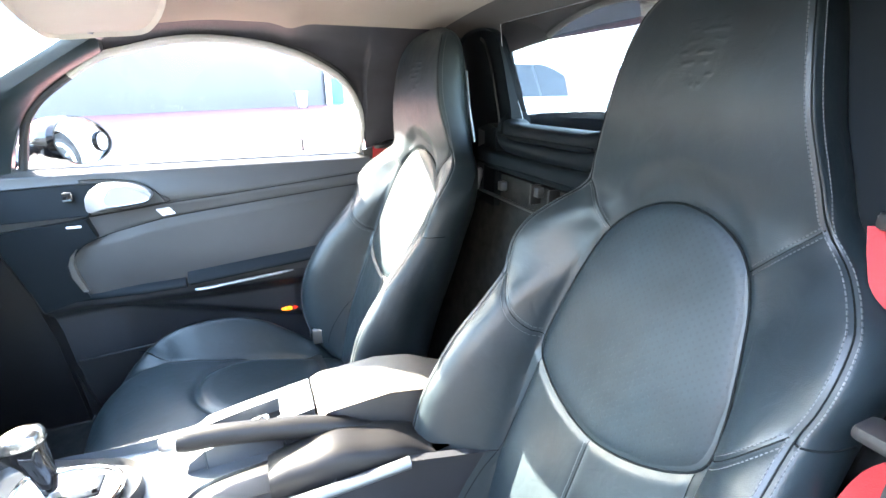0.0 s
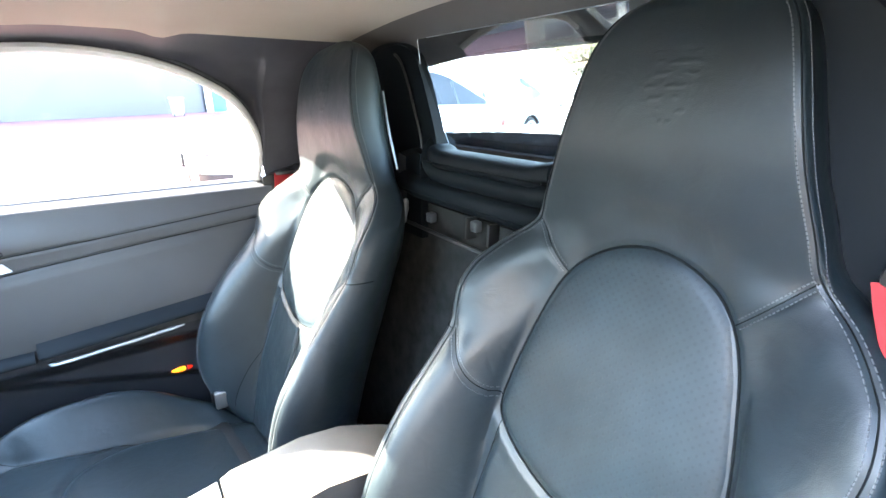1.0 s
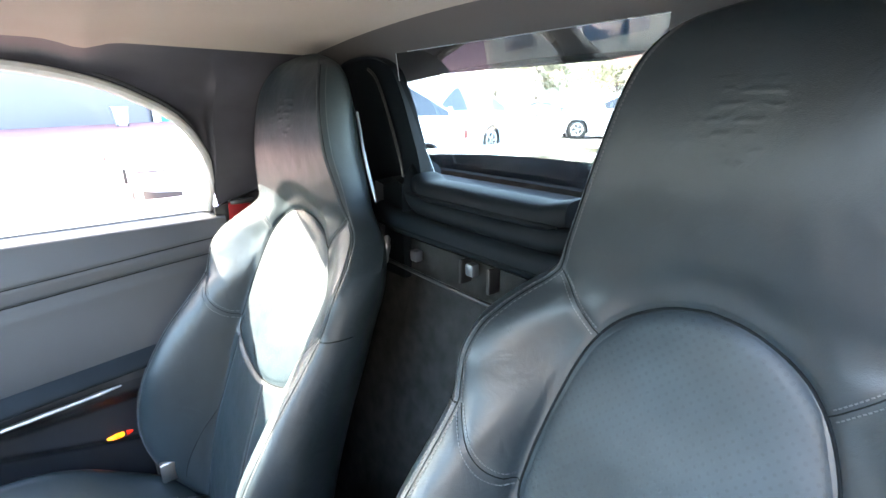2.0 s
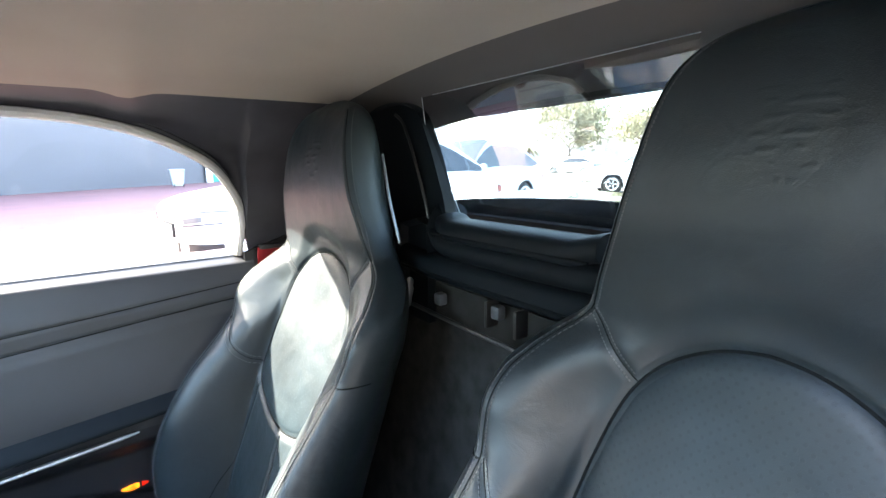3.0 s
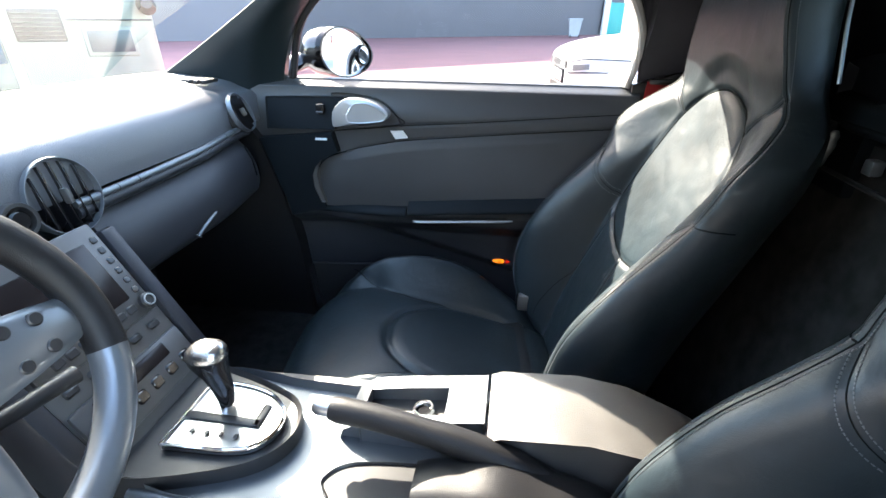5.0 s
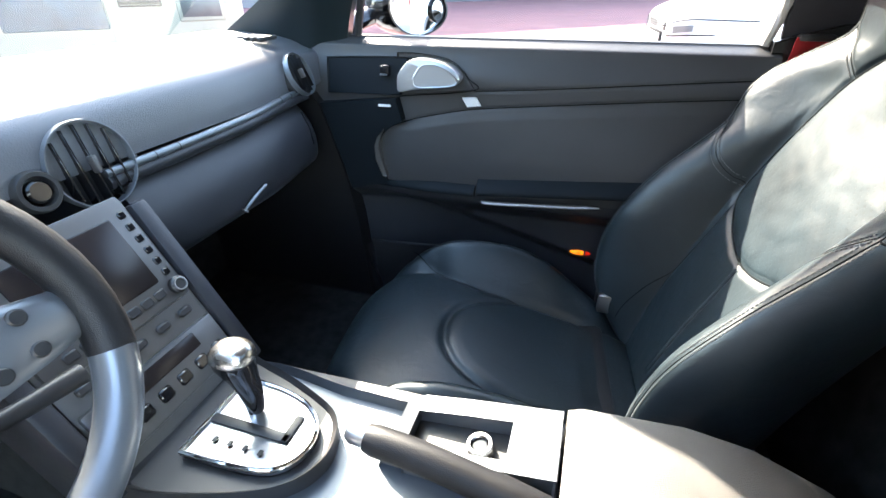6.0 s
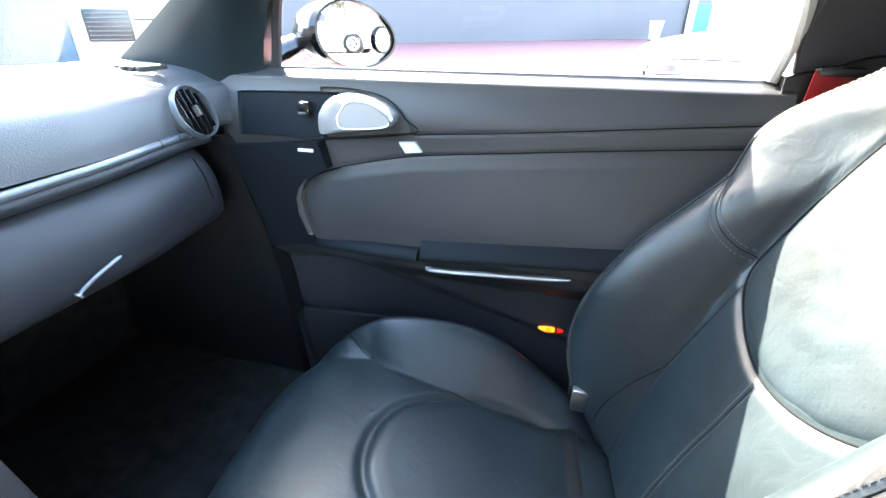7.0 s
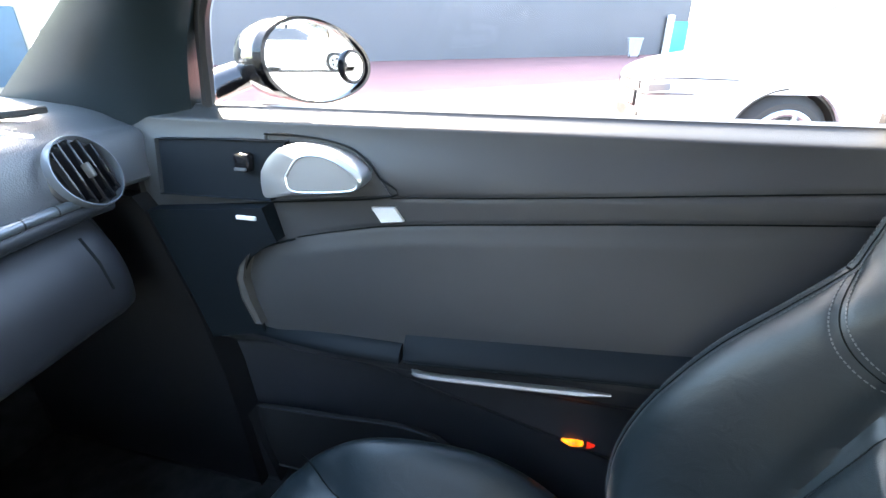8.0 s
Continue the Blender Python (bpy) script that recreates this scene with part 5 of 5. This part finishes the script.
def car(name, label, paint, m, length=4.4, width=1.76, height=1.45, boot=True):
    """A parked car, its nose along -x, centred at the front axle's foot."""
    t = thing(name, label, "car", "parked cars")
    hw = width / 2
    top = curve_of([(-0.88, 0.70), (-0.85, 0.735), (-0.6, 0.815), (0.0, 0.90), (0.55, 0.97), (length - 1.75, 1.0), (length - 1.2, 0.98), (length - 0.95, 0.9), (length - 0.88, 0.6)])
    wid = curve_of([(-0.88, 0.55), (-0.75, 0.82), (-0.4, 0.95), (0.2, 1.0), (length - 1.6, 1.0), (length - 1.0, 0.93), (length - 0.88, 0.78)])
    low = curve_of([(-0.88, 0.32), (-0.6, 0.20), (length - 1.5, 0.20), (length - 0.88, 0.34)])
    AX = (0.0, length - 1.8)
    rows = []
    for x in np.linspace(-0.88, length - 0.88, 150):
        zt, w, zl = top(x), wid(x) * hw, low(x)
        row = []
        arch = max([0.0] + [math.sqrt(max(0.0, 0.36 ** 2 - (x - a) ** 2)) for a in AX])
        zl2 = max(zl, 0.32 + arch) if arch else zl
        for s in np.linspace(-1, 1, 21):
            row.append((x, s * w * 0.93, zt + 0.045 * (1 - s * s)))
        for f in (0.9, 0.65, 0.35, 0.0):
            row.append((x, w * (1.0 - 0.05 * f * f), zl2 + (zt - 0.02 - zl2) * f))
        for f in (0.0, 0.35, 0.65, 0.9):
            row.append((x, -w * (1.0 - 0.05 * f * f), zl2 + (zt - 0.02 - zl2) * f))
        rows.append(row)
    part("body", surf(rows, loop=True, ends=True), paint, t)
    # cabin
    prof = [(0.50, 0.98), (1.25, height - 0.04), (1.7, height), (length - 1.9, height - 0.03), (length - 1.15 if boot else length - 1.0, 1.0)]
    P = spline([(a, b, 0) for a, b in prof], 6)

    def cab(inset):
        rr = []
        for p in P:
            f = (p.y - 0.96) / (height - 0.96)
            w = hw * (0.90 - 0.20 * f) - inset
            rr.append([(p.x, -hw * 0.90 + inset, 0.95), (p.x, -w, p.y - 0.01 - inset), (p.x, -w * 0.7, p.y + 0.015 - inset), (p.x, 0, p.y + 0.03 - inset), (p.x, w * 0.7, p.y + 0.015 - inset), (p.x, w, p.y - 0.01 - inset), (p.x, hw * 0.90 - inset, 0.95)])
        return rr
    part("roof", surf([[r[1], r[2], r[3], r[4], r[5]] for r in cab(0.0)[7:-7]]), paint, t)
    ca = cab(0.012)
    part("windscreen", surf([r[1:6] for r in ca[:8]]), CAR_WINDOW, t)
    part("rear_window", surf([r[1:6] for r in ca[-8:]]), CAR_WINDOW, t)
    for sg, i, j in ((-1, 0, 1), (1, 5, 6)):
        n = len(ca)
        for a, b in ((2, n // 2), (n // 2, n - 2)):
            lo_hi = [(Vector(r[i]), Vector(r[j])) for r in cab(-0.005)[a:b + 1]]
            part("side_window", surf([[p.lerp(q, 0.10), p.lerp(q, 0.80)] for p, q in lo_hi]), CAR_WINDOW, t)
        part("cabin_side", surf([[r[i], r[j]] for r in cab(0.0)]), paint, t)
        part("pillar", surf([[r[i], r[j]] for r in cab(0.0)[n // 2 - 1:n // 2 + 1]]), GLOSS, t)
    for a in AX:
        for s in (-1, 1):
            c = (a, s * (hw - 0.22), 0.32)
            w = part("wheel", disc(c, (0, s, 0), 0, 0.32, 0.20, 32), TYRE, t)
            part("rim", disc((a, s * (hw - 0.025), 0.32), (0, s, 0), 0.17, 0.215, 0.02, 30), SILVER, w)
            for k in range(5):
                g = 2 * math.pi * k / 5
                part("spoke", tube([(a + 0.03 * math.cos(g), s * (hw - 0.018), 0.32 + 0.03 * math.sin(g)), (a + 0.19 * math.cos(g), s * (hw - 0.018), 0.32 + 0.19 * math.sin(g))], 0.022, 6), SILVER, w)
            part("arch_liner", disc((a, s * (hw - 0.26), 0.32), (0, s, 0), 0.335, 0.362, 0.22, 30), DARK, t)
            part("arch", disc((a, s * (hw - 0.26), 0.32), (0, s, 0), 0, 0.35, 0.03, 30), DARK, t)
    def on_nose(s, f0, f1, lo, hi, lift):
        """A patch that follows the rounded nose between two parts of its width."""
        xs = np.linspace(-0.88, 0.3, 120)
        ws = [wid(x) for x in xs]
        rows = []
        for u in np.linspace(0, 1, 12):
            f = f0 + (f1 - f0) * u
            row = []
            for v in np.linspace(0, 1, 5):
                z = lo(u) + (hi(u) - lo(u)) * v
                x = float(np.interp(f / 0.965, ws, xs))
                row.append((x - lift, s * hw * (f + lift * 0.6), z))
            rows.append(row)
        return surf(rows)
    for s in (-1, 1):
        hl = part("headlight", on_nose(s, 0.50, 0.965, lambda u: 0.590 + 0.04 * u, lambda u: 0.670 + 0.085 * u - 0.04 * u ** 4, 0.010), LAMP, t, "clear headlight")
        part("lens", on_nose(s, 0.60, 0.80, lambda u: 0.61 + 0.03 * u, lambda u: 0.665 + 0.02 * u, 0.016), SILVER_PAINT, hl)
        part("lamp_edge", on_nose(s, 0.50, 0.93, lambda u: 0.670 + 0.085 * u - 0.04 * u ** 4, lambda u: 0.680 + 0.085 * u - 0.04 * u ** 4, 0.012), DARK, hl)
        part("lamp_edge", on_nose(s, 0.50, 0.95, lambda u: 0.582 + 0.04 * u, lambda u: 0.592 + 0.04 * u, 0.012), DARK, hl)
        part("lamp_edge", on_nose(s, 0.495, 0.515, lambda u: 0.582, lambda u: 0.680, 0.013), DARK, hl)
        part("fog_lamp", on_nose(s, 0.66, 0.88, lambda u: 0.37 + 0.03 * u, lambda u: 0.45 - 0.01 * u, 0.030), DARK, t)
        part("tail_light", box((length - 0.98, s * hw * 0.75 - 0.12, 0.68), (length - 0.87, s * hw * 0.75 + 0.12, 0.80), 0.03), TAIL, t, "dull red tail light")
        part("door_mirror", tube([(0.75, s * hw * 0.9, 1.0), (0.76, s * (hw + 0.12), 1.02), (0.77, s * (hw + 0.16), 1.02)], [0.04, 0.08, 0.03], 10), paint, t)
        part("door_handle", box((1.75, s * (hw - 0.01), 0.83), (1.92, s * (hw + 0.015), 0.86), 0.008), paint, t)
    gr = part("grille", box((-0.889, -0.37, 0.610), (-0.82, 0.37, 0.690), 0.02), DARK, t)
    gr2 = part("lower_grille", box((-0.892, -0.44, 0.34), (-0.82, 0.44, 0.455), 0.03), DARK, t)
    for k in range(6):
        part("slat", box((-0.898, -0.42, 0.348 + 0.018 * k), (-0.888, 0.42, 0.354 + 0.018 * k), 0.002, 1), DARK, gr2)
    part("plate_frame", box((-0.902, -0.28, 0.475), (-0.87, 0.28, 0.603), 0.006), DARK, t)
    for k in range(4):
        part("slat", box((-0.896, -0.35, 0.622 + 0.018 * k), (-0.886, 0.35, 0.627 + 0.018 * k), 0.002, 1), SILVER_PAINT, gr)
    part("number_plate", box((-0.908, -0.26, 0.493), (-0.88, 0.26, 0.585), 0.004), WHITE_LABEL, t, "pale blank number plate")
    t.matrix_basis = m
    return t


car("white_saloon", "white saloon parked beside, nose with slatted grille", CARWHITE, pose(1.63, 4.73, 0, 0, 0, 6), 4.0, 1.78, 1.47)
car("pale_blue_hatchback", "pale blue hatchback parked beyond the white saloon", CARBLUE, pose(6.0, 7.9, 0, 0, 0, 8), 4.2, 1.76, 1.62, False)
car("dark_hatchback", "dark hatchback in the row across the road", CARDARK, pose(31.5, 37.5, 0, 0, 0, 115), 3.9, 1.70, 1.5, False)
far = car("white_estate", "white estate car crossing the road behind", CARWHITE, pose(14.6, 9.3, 0, 0, 0, -46), 4.6, 1.8, 1.5, False)
for k, (x, y, a) in enumerate(((34, 33, 120), (36, 30, -60), (38.5, 27.5, 120), (33, 36.5, 110))):
    copy_thing(far if k % 2 else bpy.data.objects["dark_hatchback"], pose(x, y, 0, 0, 0, a))
kerb = part("kerb", box((-14, -0.3, 0), (26, 0.3, 0.14), 0.02, m=Matrix.Translation((22, 19, 0)) @ Matrix.Rotation(radians(-46), 4, "Z")), STONE)
tagged(kerb, "pale concrete kerb of the road behind", "kerb", kind="structure")


def tree(name, label, at, height, spread, n, seed):
    """A trunk with limbs and a ragged crown of leaf clumps."""
    rnd = random.Random(seed)
    t = thing(name, label, "tree", "trees behind", at=at)
    part("trunk", tube([(0, 0, 0), (0.05, 0.03, height * 0.2), (-0.03, 0.06, height * 0.45), (0.05, 0, height * 0.7)], [0.22, 0.17, 0.13, 0.05], 10), BARK, t)
    tips = []
    for k in range(9):
        a = 2.4 * k
        z0 = height * (0.25 + 0.05 * k)
        e = Vector((math.cos(a), math.sin(a), 0)) * spread * rnd.uniform(0.45, 0.8)
        tip = Vector((e.x, e.y, z0 + height * rnd.uniform(0.12, 0.3)))
        part("limb", tube([(0, 0, z0), tuple(Vector((0, 0, z0)).lerp(tip, 0.5) + Vector((0, 0, 0.2))), tuple(tip)], [0.08, 0.05, 0.02], 6), BARK, t)
        tips.append(tip)
    bm = bmesh.new()
    for _ in range(n * 2):
        c = rnd.choice(tips) + Vector((rnd.gauss(0, 1), rnd.gauss(0, 1), rnd.gauss(0.1, 0.8))) * spread * 0.27
        s = rnd.uniform(0.05, 0.12)
        d = Vector((rnd.uniform(-1, 1), rnd.uniform(-1, 1), rnd.uniform(-0.6, 0.6))).normalized()
        u = d.orthogonal().normalized()
        v = d.cross(u)
        bm.faces.new([bm.verts.new(c + u * s * 1.6), bm.verts.new(c + v * s), bm.verts.new(c - u * s * 1.6), bm.verts.new(c - v * s)])
    tagged(part("crown", bm, LEAF, t), kind="stuff")
    return t


tree("street_tree", "tall dusty green tree by the road, paled for haze", (40.0, 31.5, 0), 8.2, 3.4, 5000, 3)
tree("street_tree", "rounded dusty green tree by the road, paled for haze", (41.0, 23.0, 0), 6.2, 2.8, 3600, 5)
tree("street_tree", "smaller tree by the road", (43.0, 17.5, 0), 5.6, 2.6, 3000, 8)


def palm(at, height, seed):
    rnd = random.Random(seed)
    t = thing("palm_tree", "slim date palm by the road", "palm tree", "palms behind", at=at)
    part("trunk", tube([(0, 0, 0), (0.06, 0, height * 0.5), (0.02, 0.05, height)], [0.2, 0.15, 0.16], 10), BARK, t)
    for k in range(16):
        a, lift = 2.4 * k, rnd.uniform(0.1, 0.9)
        d = Vector((math.cos(a), math.sin(a), 0))
        pts = [Vector((0, 0, height)) + d * 1.5 * u + Vector((0, 0, lift * u - 1.3 * u * u)) for u in np.linspace(0, 1, 7)]
        side_ = d.cross(Vector((0, 0, 1)))
        rows = [[p - side_ * 0.22 * math.sin(math.pi * (0.1 + 0.85 * i / 6)) - Vector((0, 0, 0.10)), p, p + side_ * 0.22 * math.sin(math.pi * (0.1 + 0.85 * i / 6)) - Vector((0, 0, 0.10))] for i, p in enumerate(pts)]
        part("frond", surf(rows), LEAF, t)
    return t


palm((40.0, 37.3, 0), 2.8, 1)
palm((58.0, 58.0, 0), 5.0, 2)


def block(name, label, x, y, w, d, h, floors, bays, mat):
    """A far building with its windows and parapet, its front facing the car park."""
    t = thing(name, label, "building", "far buildings", at=(x, y, 0))
    m = Matrix.Rotation(radians(-42), 4, "Z")
    part("wall", box((0, -w / 2, 0), (d, w / 2, h), 0.1, 1, m=m), mat, t)
    part("roof", box((-0.2, -w / 2 - 0.2, h), (d + 0.2, w / 2 + 0.2, h + 0.5), 0.1, 1, m=m), mat, t)
    for f in range(floors):
        for b in range(bays):
            yy = -w / 2 + w * (b + 0.5) / bays
            z0 = h * (f + 0.35) / floors
            part("window", box((-0.12, yy - w / bays * 0.3, z0), (0.05, yy + w / bays * 0.3, z0 + h / floors * 0.4), 0.02, 1, m=m), HAZE_DARK, t)
    t.matrix_basis = Matrix.Translation((x, y, 0)) @ Matrix.Rotation(radians(88), 4, "Z")
    return t


block("shop_row", "long low beige building across the road", 62, 46, 34, 10, 4.6, 1, 9, STONE)
block("shop_row", "low white building across the road", 60, 20, 26, 10, 5.2, 1, 7, CARWHITE)
block("tower_block", "tower coloured pale for haze", 300, 330, 26, 26, 62, 9, 4, HAZE)
block("tower_block", "broad tower coloured pale for haze", 290, 380, 40, 24, 40, 6, 5, HAZE)
block("tower_block", "slim tower coloured pale for haze", 330, 300, 18, 18, 38, 6, 3, HAZE)
van = thing("camper_van", "cream van standing ahead with a striped blue window", "van")
VN = Matrix.Translation((-3.4, 4.19, 0)) @ Matrix.Rotation(radians(223.9), 4, "Z")  # x along the face, y towards the car park
part("body", box((0, -1.9, 0.32), (4.6, 0, 2.3), 0.14, 5, m=VN), CREAM, van)
part("panel", box((0.20, -0.02, 0.66), (0.64, 0.012, 0.93), 0.03, 3, m=VN), CREAM, van)
part("panel_pane", box((0.23, 0.0, 0.70), (0.60, 0.018, 0.90), 0.02, m=VN), GREY_PANEL, van, "grey pane")
lou = part("louvre", box((0.76, -0.02, 0.80), (1.14, 0.010, 1.08), 0.02, m=VN), DARK, van, "dark louvred opening")
for k in range(7):
    part("slat", box((0.78, 0.005, 0.815 + 0.037 * k), (1.12, 0.022, 0.825 + 0.037 * k), 0.003, 1, m=VN), GREY_PANEL, lou)
part("side_screen", box((1.26, -0.02, 0.62), (2.1, 0.015, 1.25), 0.02, m=VN), BLUE, van, "blue tarpaulin screen")
part("post", box((1.16, -0.01, 0.40), (1.24, 0.03, 1.9), 0.01, m=VN), STONE, van)
part("waist_line", box((0.02, 0.0, 0.985), (0.74, 0.014, 1.0), 0.004, 1, m=VN), DARK, van)
part("window", box((0.12, -0.02, 1.35), (1.0, 0.012, 1.95), 0.04, 3, m=VN), GLOSS, van)
part("mirror", tube([VN @ Vector((0.06, 0.0, 1.10)), VN @ Vector((0.05, 0.10, 1.12)), VN @ Vector((0.05, 0.16, 1.14))], [0.03, 0.09, 0.05], 12), GLOSS, van, "round black mirror")
for x in (2.5, 3.9):
    w = part("wheel", disc(VN @ Vector((x, -0.16, 0.34)), VN.to_3x3() @ Vector((0, 1, 0)), 0, 0.34, 0.2, 30), TYRE, van)
    part("rim", disc(VN @ Vector((x, 0.03, 0.34)), VN.to_3x3() @ Vector((0, 1, 0)), 0.12, 0.22, 0.03, 26), SILVER, w)
